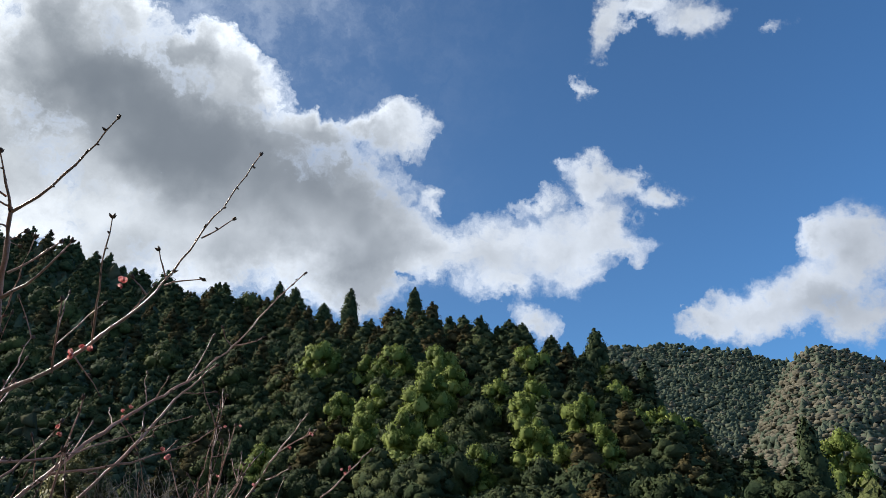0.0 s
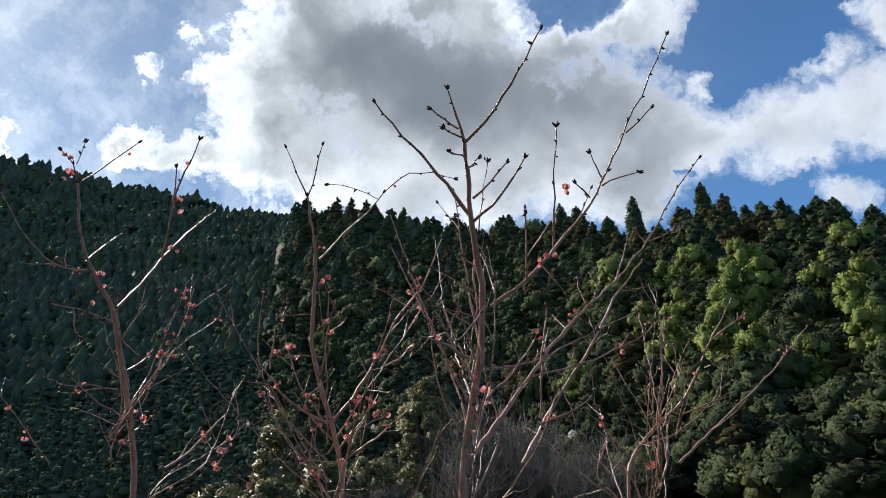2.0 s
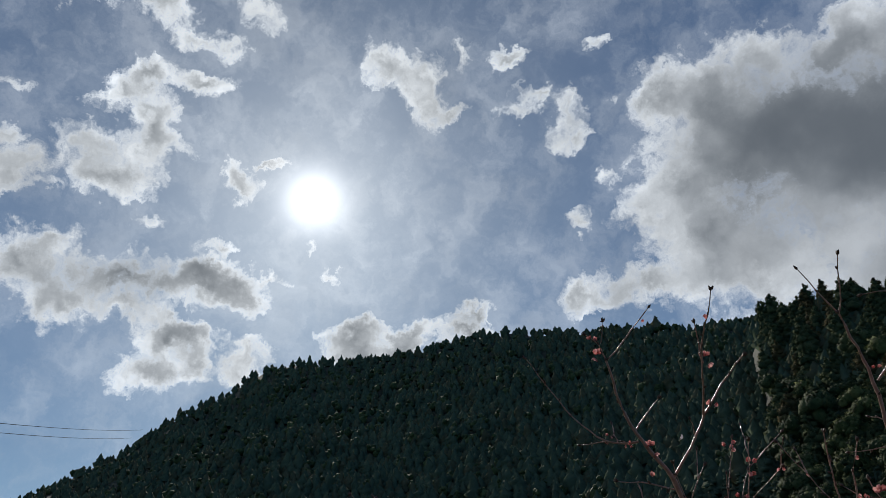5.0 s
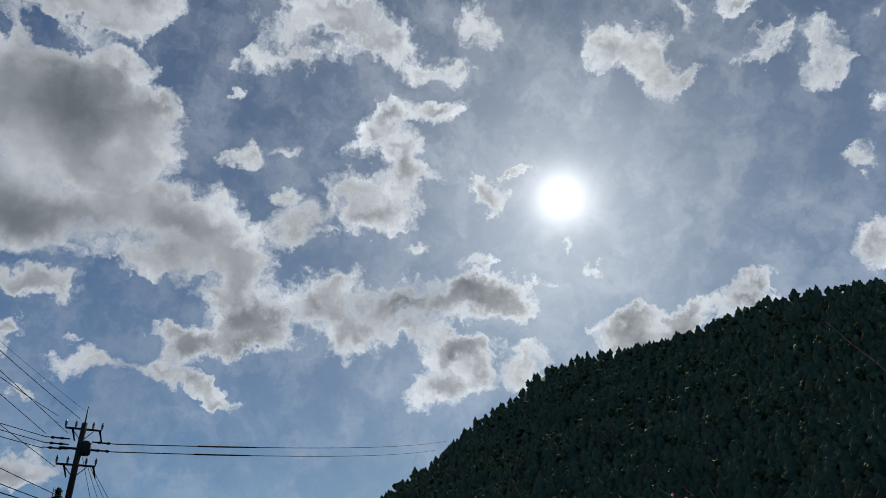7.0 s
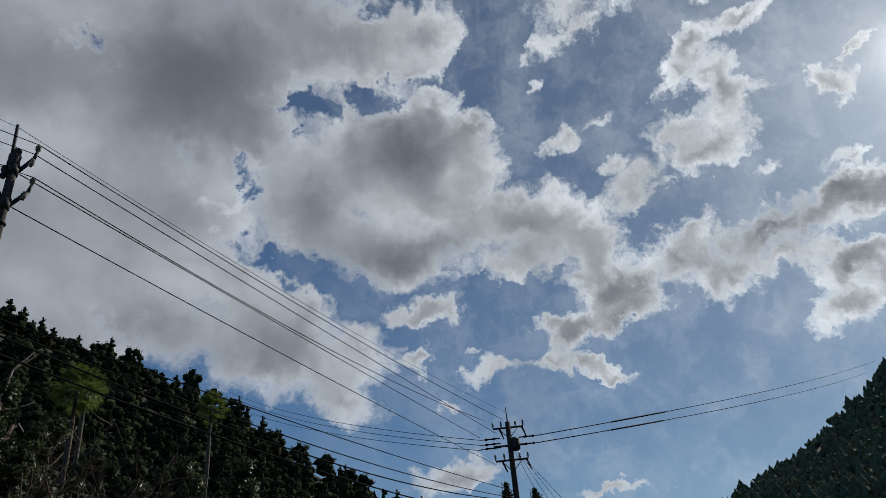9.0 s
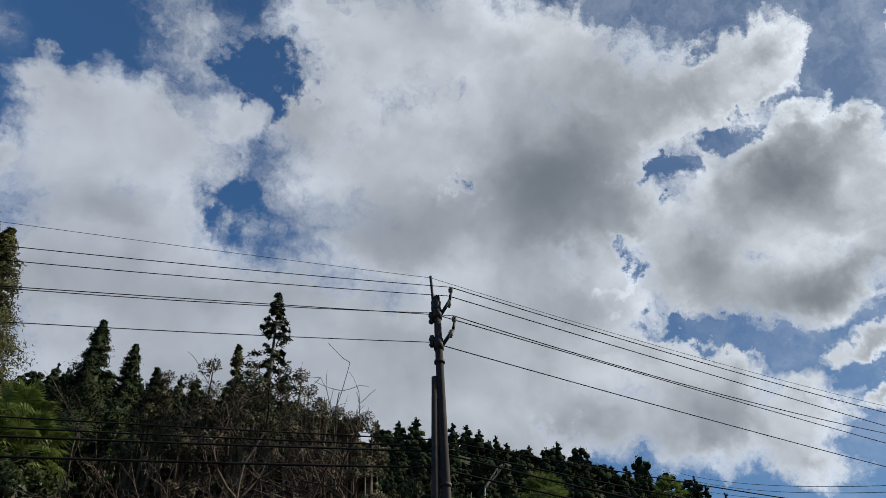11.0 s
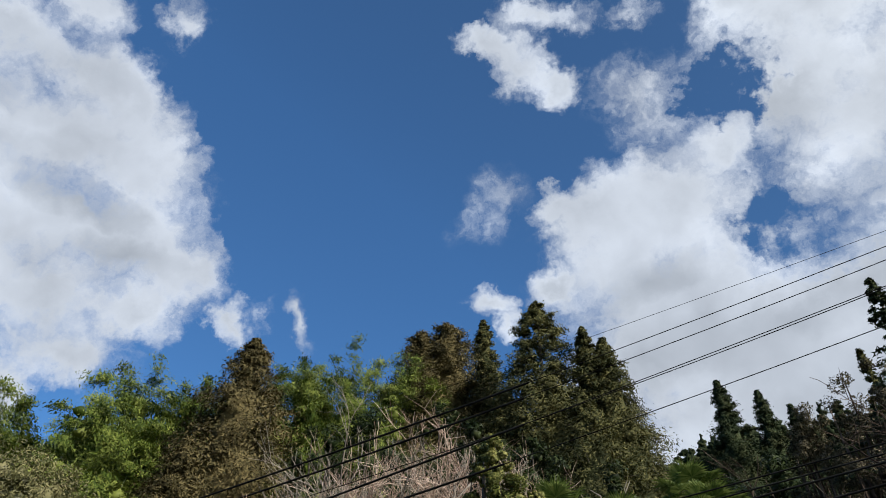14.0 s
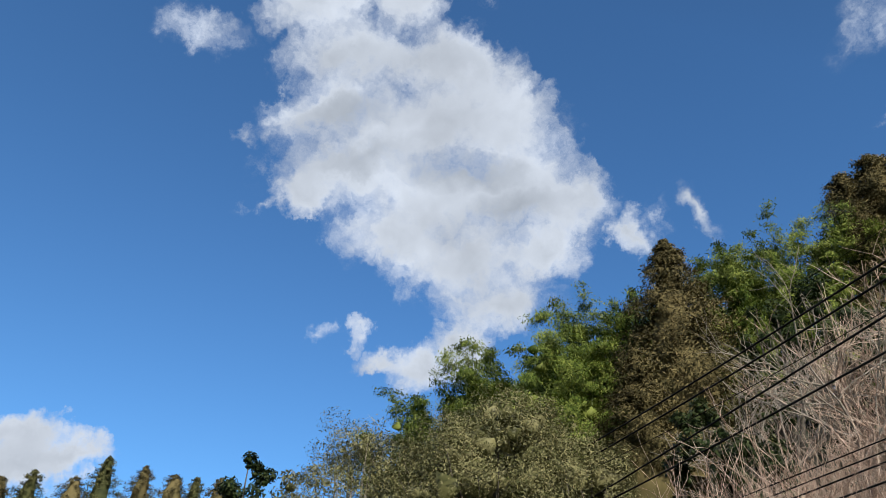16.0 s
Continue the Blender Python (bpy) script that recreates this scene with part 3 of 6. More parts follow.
def heads_of(rng, rows, level=1, craggy=0.2, squash=0.8, hang=0.0, fringe=0, leaf=0.05):
    """Uneven closed heads of foliage (x, y, z, radius), fringed with small leafy triangles."""
    p = Pile()
    v0, f0 = BALLS[level]
    for x, y, z, r in rows:
        d = v0 @ np.array(Matrix.Rotation(float(rng.uniform(0, 6.3)), 3, Vector(rng.normal(size=3)).normalized()))
        v = d * (1 + rng.normal(size=(len(d), 1)) * craggy) * (r * 0.8 if fringe else r)
        v[:, 2] = v[:, 2] * squash - hang * r * (v[:, 0] ** 2 + v[:, 1] ** 2) / (r * r)
        soft = d + 0.6 * np.array([x, y, 0]) / (math.hypot(x, y) + 0.1)
        soft /= np.linalg.norm(soft, axis=1)[:, None]
        p.put(v + np.array([x, y, z]), f0, soft)
        if fringe:
            g = rng.normal(size=(fringe, 3))
            g /= np.linalg.norm(g, axis=1)[:, None]
            g[:, 2] = np.where(g[:, 2] < -0.4, -g[:, 2], g[:, 2])
            p.put(*tufts(rng, np.array([x, y, z]) + g * r * rng.uniform(0.75, 1.08, fringe)[:, None] * np.array([1, 1, squash]), g + 0.6 * np.array([x, y, 0.1]) / (math.hypot(x, y) + 0.1), leaf, 0.7, 0.8))
    return p


def conifer(rng, boughs, full=1.0, level=1, fringe=0):
    """Unit-high cedar: drooping heads of needles in a spiral, broad below and pointed above."""
    rows = [(0, 0, 0.965, 0.022), (0, 0, 0.92, 0.034)]
    for k in range(boughs):
        z = 0.9 - ((k + rng.random()) / boughs) ** 0.85 * 0.8
        a = k * 2.4 + rng.uniform(-0.4, 0.4)
        reach = 0.2 * full * (1 - z) ** 0.6
        q = reach * rng.uniform(0.35, 0.85)
        rows.append((math.cos(a) * q, math.sin(a) * q, z, 0.03 + reach * rng.uniform(0.42, 0.6)))
    p = heads_of(rng, rows, level, 0.2, 0.9, 0.25, fringe, 0.036)
    p.put(*lump(rng, 3, 6, [0.13 * full, 0.1 * full, 0.01], [0.0, 0.35, 0.93]))
    return p.all()


def spire(rng, full=1.0):
    """Unit-high far cedar: a pointed body with uneven tiers."""
    radius = np.array([0.19, 0.22, 0.16, 0.17, 0.10, 0.08, 0.008]) * full * rng.uniform(0.8, 1.2, 7)
    p = Pile()
    p.put(*lump(rng, 7, 6, radius, np.array([0.0, 0.3, 0.42, 0.56, 0.7, 0.8, 1.0]) + np.append(rng.uniform(-0.03, 0.03, 6), 0), 0.34))
    return p.all()


def broadleaf(rng, tall=1.0, extra=6, level=1, fringe=0):
    """Unit-wide rounded crown made of many heads."""
    rows = [(0, 0, 0.45, 0.36)]
    for k in range(extra):
        a, q = k * 2.4 + rng.uniform(-0.4, 0.4), 0.36 * ((k + 0.5) / extra) ** 0.5
        rows.append((math.cos(a) * q, math.sin(a) * q, 0.78 - 1.7 * q * q - 0.25 * q * rng.random(), rng.uniform(0.13, 0.21)))
    v, f, w = heads_of(rng, rows, level, 0.14, 0.85, 0.1, fringe, 0.062).all()
    return v * np.array([1, 1, tall]), f, w


def plume(rng, n):
    """Unit-high bamboo clump: a broad dome of nodding heads, fuller on top."""
    heads = []
    for k in range(28):
        a, q = k * 2.4 + rng.uniform(-0.5, 0.5), 0.4 * ((k + 0.5) / 28) ** 0.5
        z = 0.9 - 2.6 * q * q - rng.uniform(0.0, 0.28) * (k % 3 > 0)
        heads.append((math.cos(a) * q, math.sin(a) * q, z, rng.uniform(0.09, 0.145)))
        if k % 2:
            heads.append((math.cos(a) * q * 1.05, math.sin(a) * q * 1.05, z * 0.55, rng.uniform(0.1, 0.15)))
    return heads_of(rng, heads, 1, 0.22, 0.85, 0.35, n // 40, 0.045).all()


def planted(pile, kinds, rng, x, y, z, height, wide):
    """Sets one of the kinds on a spot, turned at random."""
    v, f, m = kinds[rng.integers(len(kinds))]
    a = rng.uniform(0, 6.283)
    c, s = math.cos(a), math.sin(a)
    w = np.stack([(v[:, 0] * c - v[:, 1] * s) * wide + x, (v[:, 0] * s + v[:, 1] * c) * wide + y, v[:, 2] * height + z], 1)
    pile.put(w, f, np.stack([m[:, 0] * c - m[:, 1] * s, m[:, 0] * s + m[:, 1] * c, m[:, 2]], 1))


# ---- the valley: one sheet of ground with its ridges ----
# each ridge: headings, heights over the eye in degrees, distances, where its slope begins (share of the distance), cover height
RIDGES = {
    "spur": ([-42, -30, -27.5, -25, -22.6, -20, -18, -16, -14, -11, -9, -6.5, -4, 0, 2, 6, 10, 16, 20, 23.5, 26, 30, 36],
             [1, 3.6, 4.8, 6.0, 7.4, 9.0, 11.2, 13.2, 15.3, 16.8, 18.2, 19.2, 19.2, 19.6, 20.4, 19.4, 20.2, 20.4, 20.6, 20.9, 21.6, 22.4, 21.5],
             [-42, -25, -10, 5, 20, 36], [120, 150, 200, 240, 330, 430], 0.33, 4),
    "mountain": ([18, 26, 30, 36, 40, 45, 52, 57, 60, 65, 70, 73, 75.5, 77.5, 80.8, 84, 87, 90, 93, 100, 110],
                 [19, 21.8, 22.6, 22.3, 22.5, 23.1, 23.7, 23.9, 23.4, 22.3, 21.9, 21.5, 20.9, 19.3, 17.7, 14.9, 13.0, 11.4, 10.2, 7, 2],
                 [18, 36, 60, 75, 110], [400, 560, 820, 900, 1000], 0.25, 8),
    "far_peak": ([-62, -50, -36, -32, -30, -28, -26.5, -24.5, -22.5, -20], [7, 11, 14, 15.6, 16.7, 17.2, 16.7, 14, 11, 7], [-62, -20], [760, 700], 0.4, 8),
    "far_ridge": ([-62, -40, -26, -22.5, -18.5, -13.5, -5, 5], [8, 12, 16.2, 17.3, 18.0, 18.2, 16, 10], [-62, 5], [1300, 1200], 0.5, 8),
    "pole_hill": ([100, 106, 112, 119, 124, 128, 131.6, 135, 139.5, 143.7, 148, 152, 157, 160, 170, 180, 195],
                  [2, 4, 7.6, 11.2, 14.4, 16.9, 18.9, 20.6, 21.8, 23.4, 24.6, 24.9, 25.3, 26.0, 27.0, 27.6, 20],
                  [100, 125, 150, 195], [300, 280, 230, 220], 0.3, 4),
    "grove_hill": ([150, 160, 172, 185, 195, 205, 220, 235, 250, 262, 275, 300], [4, 10, 17, 22, 24, 24, 23, 17, 10, 7, 6, 3],
                   [150, 180, 220, 300], [60, 58, 56, 70], 0.25, 0),
}
EYE_Z = 1.6


def ridge_at(name, az):
    """Ridge height (m over the eye) and distance at a heading; None past its ends."""
    hs, els, ds, dist, foot, cover = RIDGES[name]
    a = (np.asarray(az, float) - hs[0]) % 360 + hs[0]
    el = np.interp(a, hs, els, left=0, right=0)
    el = np.where((a < hs[0]) | (a > hs[-1]), 0, el)
    d = np.interp(a, ds, dist)
    return d * np.tan(np.radians(el)) - cover * (el > 1), d, foot


def ground_height(x, y):
    x, y = np.asarray(x, float), np.asarray(y, float)
    az = np.degrees(np.arctan2(-x, y))
    r = np.hypot(x, y)
    h = np.zeros_like(r)
    for name in RIDGES:
        top, d, foot = ridge_at(name, az)
        u = np.clip((r / d - foot) / (1 - foot), 0, 1)
        past = np.clip((r - d) / d, 0, 1)
        h = np.maximum(h, np.maximum(top, 0) * u ** 1.15 * (1 - 0.9 * past))
    bumps = 0.4 * np.sin(x * 0.11 + 1.3) * np.cos(y * 0.13) + 0.35 * np.sin(x * 0.043 - y * 0.05)
    return h + bumps * np.clip(r / 60 - 0.4, 0, 4)


az = np.radians(np.arange(0, 360, 1.0))
rr = np.concatenate([[0.001, 1.0], np.linspace(2, 60, 15), np.geomspace(66, 1500, 60), np.geomspace(1700, 4600, 6)])
A, Rr = np.meshgrid(az, rr, indexing="ij")
gx, gy = -np.sin(A) * Rr, np.cos(A) * Rr
gv = np.stack([gx, gy, ground_height(gx, gy)], -1).reshape(-1, 3)
i, j = np.meshgrid(np.arange(len(az)), np.arange(len(rr) - 1), indexing="ij")
i2 = (i + 1) % len(az)
gf = np.stack([i * len(rr) + j, i * len(rr) + j + 1, i2 * len(rr) + j + 1, i2 * len(rr) + j], -1).reshape(-1, 4)
ground = new("ground", mesh_of("ground", gv, gf, EARTH, True))
tagged(ground, "valley ground rising to steep wooded hillsides", "ground", kind="structure")

rng = np.random.default_rng(5)
CEDARS_FAR = [spire(rng, rng.uniform(1.0, 1.6)) for _ in range(12)]
ROUND_FAR = [broadleaf(rng, rng.uniform(0.7, 1.4), 2) for _ in range(8)]
CEDARS_MID = [conifer(rng, 22, rng.uniform(1.0, 1.5), 1, 26) for _ in range(8)]
CEDARS_HILL = [conifer(rng, 12, rng.uniform(0.8, 1.2), 1, 10) for _ in range(8)]
ROUND_HILL = [broadleaf(rng, rng.uniform(0.8, 1.3), 6, 1, 12) for _ in range(8)]
CEDARS_NEAR = [conifer(rng, 9, rng.uniform(1.1, 1.6), 1, 3) for _ in range(6)]
ROUND_MID = [broadleaf(rng, rng.uniform(0.9, 1.4), 17, 1, 36) for _ in range(8)]


def slope(name, az0, az1, step, share_from, share_to=1.0):
    """Spots on a ridge's slope, row behind row, spaced with the distance."""
    hs, els, ds, dist, foot, cover = RIDGES[name]
    r_all = np.interp(np.linspace(az0, az1, 9), ds, dist)
    r = r_all.min() * share_from
    while r < r_all.max() * share_to:
        s = max(4.8, r * step)
        for a in np.arange(az0, az1, math.degrees(s / r)):
            a2, r2 = a + rng.uniform(-0.45, 0.45) * math.degrees(s / r), r + rng.uniform(-0.5, 0.5) * s
            far = float(np.interp(a2, ds, dist))
            if far * share_from < r2 < far * share_to:
                d = heading(a2)
                yield a2, r2, d.x * r2, d.y * r2, s
        r += s * 0.95


def wood(name, label, category, pile, material, soft=True):
    if pile.n:
        tagged(new(name, pile.mesh(name, material, smooth=True, soft=soft)), label, category, kind="stuff")


CLUMPS = [(9.5, 14.7, 9), (5.8, 14.9, 7), (3.7, 15.4, 8), (0.2, 14.7, 9), (1.0, 12.1, 10), (5.1, 11.8, 8), (-7.1, 14.7, 9), (-7.2, 12.0, 9), (-7.3, 9.1, 9), (-11.0, 10.9, 9), (-12.3, 9.1, 8), (-12.9, 14.6, 6), (-13.7, 12.9, 7),
          (-16.8, 9.8, 9), (6.0, 9.1, 9), (2.6, 9.4, 9), (0.3, 8.7, 8), (-3.1, 7.9, 8), (13.1, 7.9, 7), (-28.2, 7.8, 8), (-4.4, 13.2, 7), (-0.9, 13.6, 8), (-14.9, 10.8, 7), (7.7, 11.9, 7), (-9.4, 8.5, 7), (-18.8, 10.3, 6)]


def on_slope(az, el):
    """The distance at which a line of sight meets the ground."""
    d = heading(az)
    for r in np.arange(40, 1500, 2.0):
        if float(ground_height(d.x * r, d.y * r)) > EYE_Z + r * math.tan(radians(el)):
            return float(r)
    return 1500.0


CLUMPS = [(az, el, high, on_slope(az, el - 1.2)) for az, el, high in CLUMPS]

cedars, brown, leafy = Pile(), Pile(), Pile()
for a, r, x, y, s in slope("mountain", 20, 98, 0.0126, 0.16):
    z = float(ground_height(x, y))
    if math.degrees(math.atan2(z + 10, r)) < np.interp(a, (40, 60, 85), (-1.5, 3.5, 8)):
        continue
    k = s / 5.5
    if rng.random() < 0.87:
        h = rng.uniform(7, 11) * (0.8 + 0.12 * k) * (1.4 if rng.random() < 0.12 else 1)
        planted(brown if rng.random() < 0.2 else cedars, CEDARS_MID if r < 150 else CEDARS_NEAR if r < 260 else CEDARS_FAR, rng, x, y, z - 1, h, (h + 16) * 0.5 * rng.uniform(0.8, 1.2))
    else:
        planted(leafy, ROUND_FAR, rng, x, y, z - 1, rng.uniform(7, 10) * min(k, 1.2), rng.uniform(7, 9) * min(k, 1.2))
wood("mountain_cedars", "dense dark cedar forest covering the steep mountain", "forest", cedars, VEILED_CEDAR, False)
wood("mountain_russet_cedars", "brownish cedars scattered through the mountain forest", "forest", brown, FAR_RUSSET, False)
wood("mountain_broadleaf_trees", "dark evergreen trees among the mountain cedars", "forest", leafy, BROAD, False)

cedars, brown, leafy, olive = Pile(), Pile(), Pile(), Pile()
for a, r, x, y, s in slope("spur", -38, 36, 0.0305, 0.3):
    z = float(ground_height(x, y))
    top, d, foot = ridge_at("spur", a)
    high = r / float(d)
    if math.degrees(math.atan2(z + 10, r)) < -1:
        continue
    if any(abs(a - c[0]) * r / 57 < 0.3 * c[2] and -0.09 * r < r - c[3] < 2 for c in CLUMPS):
        continue
    k = s / 5.0
    pines = 0.12 + 0.75 * min(1.0, max(0.0, (high - 0.55) / 0.3)) + (0.25 if a > 16 else 0)
    if rng.random() < pines:
        h = rng.uniform(8, 14) * (0.6 + 0.4 * k)
        planted(brown if rng.random() < 0.25 else cedars, CEDARS_MID, rng, x, y, z - 1, h, (h + 12) * 0.5 * rng.uniform(1.2, 1.7))
    else:
        planted(olive if rng.random() < 0.35 else leafy, ROUND_MID, rng, x, y, z - 1, rng.uniform(5, 9) * k, rng.uniform(6.5, 10) * k)
wood("spur_cedars", "dark green cedars crowding the wooded spur", "forest", cedars, CEDAR)
wood("spur_russet_cedars", "brown-tinged cedars near the crest of the spur", "forest", brown, RUSSET)
wood("spur_broadleaf_trees", "rounded evergreen trees covering the sunlit spur", "forest", leafy, BROAD)
wood("spur_olive_trees", "olive-green rounded trees among the spur woods", "forest", olive, OLIVE)

cedars, leafy, bare = Pile(), Pile(), Pile()
for name, a0, a1 in (("far_peak", -38, -21), ("far_ridge", -37, -11)):
    for a, r, x, y, s in slope(name, a0, a1, 0.006, 0.45 if name == "far_peak" else 0.66):
        z = float(ground_height(x, y))
        k = s / 5.5
        if rng.random() < (0.3 if name == "far_peak" else 0.72):
            planted(leafy, ROUND_FAR, rng, x, y, z - 1, rng.uniform(6, 11) * k, rng.uniform(10, 16) * k)
        elif rng.random() < (0.85 if name == "far_peak" else 0.55):
            planted(bare, ROUND_FAR, rng, x, y, z - 1, rng.uniform(6, 10) * k, rng.uniform(10, 16) * k)
        else:
            planted(cedars, CEDARS_FAR, rng, x, y, z - 1, rng.uniform(9, 13) * k, rng.uniform(10, 15) * k)
wood("far_broadleaf_trees", "green woods, coloured pale with haze, on the far mountains across the valley", "forest", leafy, HAZED_LEAF)
wood("far_winter_trees", "brownish leafless woods, coloured pale with haze, on the far mountain slope", "forest", bare, HAZED_DUN)
wood("far_cedars", "cedars, coloured pale with haze, scattered over the far mountains", "forest", cedars, HAZED_LEAF)

cedars, brown, leafy = Pile(), Pile(), Pile()
for a, r, x, y, s in slope("pole_hill", 110, 184, 0.027, 0.5):
    z = float(ground_height(x, y))
    k = s / 5.0
    if rng.random() < 0.62:
        h = rng.uniform(5, 10) * (0.6 + 0.4 * k) * (1.25 if rng.random() < 0.1 else 1)
        planted(brown if rng.random() < 0.25 else cedars, CEDARS_HILL, rng, x, y, z - 1, h, (h + 9) * 0.5 * rng.uniform(1.2, 1.8))
    else:
        planted(leafy, ROUND_HILL, rng, x, y, z - 1, rng.uniform(5, 8) * k, rng.uniform(6.5, 9) * k)
# all three hill woods share the needles with shade in their colour
wood("hill_cedars", "cedars coloured shade-dark on the hill behind the utility poles", "forest", cedars, SHADED_CEDAR)
wood("hill_russet_cedars", "brown-tinged cedars on the hill behind the poles", "forest", brown, SHADED_CEDAR)
wood("hill_broadleaf_trees", "evergreen trees on the hill behind the poles", "forest", leafy, SHADED_CEDAR)


# ---- bamboo plumes and lone cedars on the spur ----
def crown_mesh(name, made, material):
    return mesh_of(name, made[0], made[1], material, True, made[2])


PLUMES = [crown_mesh("foliage", plume(np.random.default_rng(60 + k), 2700), BAMBOO) for k in range(5)]
STAND_TRUNKS = [mesh_of("culm", *tube([(0.05 * k, 0, -0.1), (0.03, 0.02, 0.4), (0, 0.03, 0.7)], [0.012, 0.01, 0.006], 6), BAMBOO, True) for k in range(5)]
RIDGE_CROWNS = [crown_mesh("crown", conifer(np.random.default_rng(80 + k), 60, (1.0, 1.3, 1.5, 1.15)[k], 1, 40), CEDAR) for k in range(4)]
RIDGE_TRUNKS = [mesh_of("trunk", *tube([(0, 0, -0.05), (0, 0, 0.5), (0, 0, 0.9)], [0.02, 0.013, 0.003], 6), EARTH, True) for k in range(4)]
pick = np.random.default_rng(17)
for az, el, high, r in CLUMPS:
    p = heading(az) * r
    k = int(pick.integers(5))
    ob = thing("bamboo_clump", "sunlit yellow-green bamboo clump on the wooded spur", "bamboo", Matrix.Translation((p.x, p.y, float(ground_height(p.x, p.y)) - 0.5)), group="bamboo clumps")
    size = high * r / 130
    turn_by = Matrix.Rotation(float(pick.uniform(0, 6.3)), 4, "Z") @ Matrix.Diagonal((size * 1.12, size * 1.12, size * 1.4, 1))
    part("foliage", PLUMES[k], ob, m=turn_by)
    part("culm", STAND_TRUNKS[k], ob, m=turn_by)
for az, el, high in [(13.4, 22.6, 12), (12.1, 22.3, 11), (7.6, 22.6, 14), (2.3, 22.9, 14), (3.6, 21.2, 13), (1.0, 20.6, 12), (-1.5, 20.3, 11), (9.7, 21.3, 12), (18.1, 22.0, 12), (15.8, 21.4, 12), (-6.6, 20.2, 13), (-8.9, 19.2, 12)] + \
        [(-12.3, 19.6, 11), (-15.9, 16.9, 10), (-4.6, 20.0, 11), (-3.2, 19.8, 11), (-10.2, 18.6, 11), (21.0, 21.3, 11), (25.3, 22.1, 12), (29.1, 22.9, 12), (31.7, 22.6, 12), (5.6, 19.8, 11), (-26.3, 12.3, 13)]:
    r = float(np.interp(az, RIDGES["spur"][2], RIDGES["spur"][3]))
    p = heading(az) * r
    top = EYE_Z + r * math.tan(radians(el))
    k = int(pick.integers(4))
    size = max(high, top - float(ground_height(p.x, p.y)) + 1.0)
    ob = thing("cedar_tree", "dark pointed cedar standing out on the spur skyline", "tree", Matrix.Translation((p.x, p.y, top - size)), group="skyline cedars")
    turn_by = Matrix.Rotation(float(pick.uniform(0, 6.3)), 4, "Z") @ Matrix.Diagonal((min(size, 16) * 1.1, min(size, 16) * 1.1, size, 1))
    part("crown", RIDGE_CROWNS[k], ob, m=turn_by)
    part("trunk", RIDGE_TRUNKS[k], ob, m=turn_by)


# ---- utility poles and lines ----
CONCRETE = surface("pole_concrete", ((0.02, 0.016, 0.014), (0.042, 0.034, 0.03), (0.075, 0.062, 0.054)), 1.2, 0.9, bump=0.3)
STEEL = surface("dark_steel", ((0.02, 0.02, 0.02), (0.035, 0.035, 0.035), (0.06, 0.057, 0.055)), 6.0, 0.65, metal=0.3)
PORCELAIN = surface("grey_porcelain", ((0.14, 0.13, 0.125), (0.22, 0.21, 0.2), (0.32, 0.31, 0.3)), 8.0, 0.25)
CABLE = surface("black_cable", ((0.012, 0.012, 0.012), (0.02, 0.02, 0.02), (0.035, 0.035, 0.035)), 2.0, 0.95, islands=0.02)


STAND = Vector((-0.61, -0.165, 0.0))


def spot(az, r, z=0.0):
    d = heading(az)
    return Vector((STAND.x + d.x * r, STAND.y + d.y * r, z))


def sight(az, el, r):
    """The place at distance r along the ground that is seen at a heading and height."""
    return spot(az, r, EYE_Z + r * math.tan(radians(el)))


def rod(a, b, r0, r1=None, sides=10, cuts=2):
    a, b = np.array(a, float), np.array(b, float)
    u = np.linspace(0, 1, cuts)[:, None]
    v, f = tube(a + (b - a) * u, np.linspace(r0, r0 if r1 is None else r1, cuts), sides)
    n0 = len(v)
    caps_v = np.stack([a, b])
    k = np.arange(sides)
    last = (cuts - 1) * sides
    caps = np.concatenate([np.stack([np.full(sides, n0), (k + 1) % sides, k], 1),
                           np.stack([np.full(sides, n0 + 1), last + k, last + (k + 1) % sides], 1)])
    return np.concatenate([v, caps_v]), np.concatenate([f, caps])


def rods(name, material, *bars, smooth=True):
    p = Pile()
    for bar in bars:
        p.put(*rod(*bar))
    return p.mesh(name, material, smooth)


def turned(name, material, rings, at=(0, 0, 0), axis=None, sides=10):
    """A body of rotation: rings of (height, radius)."""
    zs, rs = zip(*rings)
    p = Pile()
    v, f = lump(np.random.default_rng(0), len(rs), sides, rs, zs, 0.0)
    if axis is not None:
        m = np.array(Vector((0, 0, 1)).rotation_difference(Vector(axis)).to_matrix())
        v = v @ m.T
    p.put(v + np.array(at), f)
    return p.mesh(name, material, True)


POST_INSULATOR = [(0, 0.0), (0, 0.03), (0.05, 0.03), (0.06, 0.06), (0.09, 0.035), (0.1, 0.06), (0.13, 0.035), (0.14, 0.06), (0.17, 0.03), (0.2, 0.03), (0.2, 0.0)]
STRAIN_INSULATOR = [(0, 0.0), (0, 0.03), (0.25, 0.035), (0.27, 0.06), (0.35, 0.06), (0.38, 0.035), (0.62, 0.035), (0.64, 0.06), (0.74, 0.06), (0.76, 0.02), (1.0, 0.02), (1.0, 0.0)]

P1 = spot(149.5, 15.0)
P2 = spot(109.8, 36.0)
P3 = Vector((30.0, -18.8, 0.0))
UP = Vector((0, 0, 1))

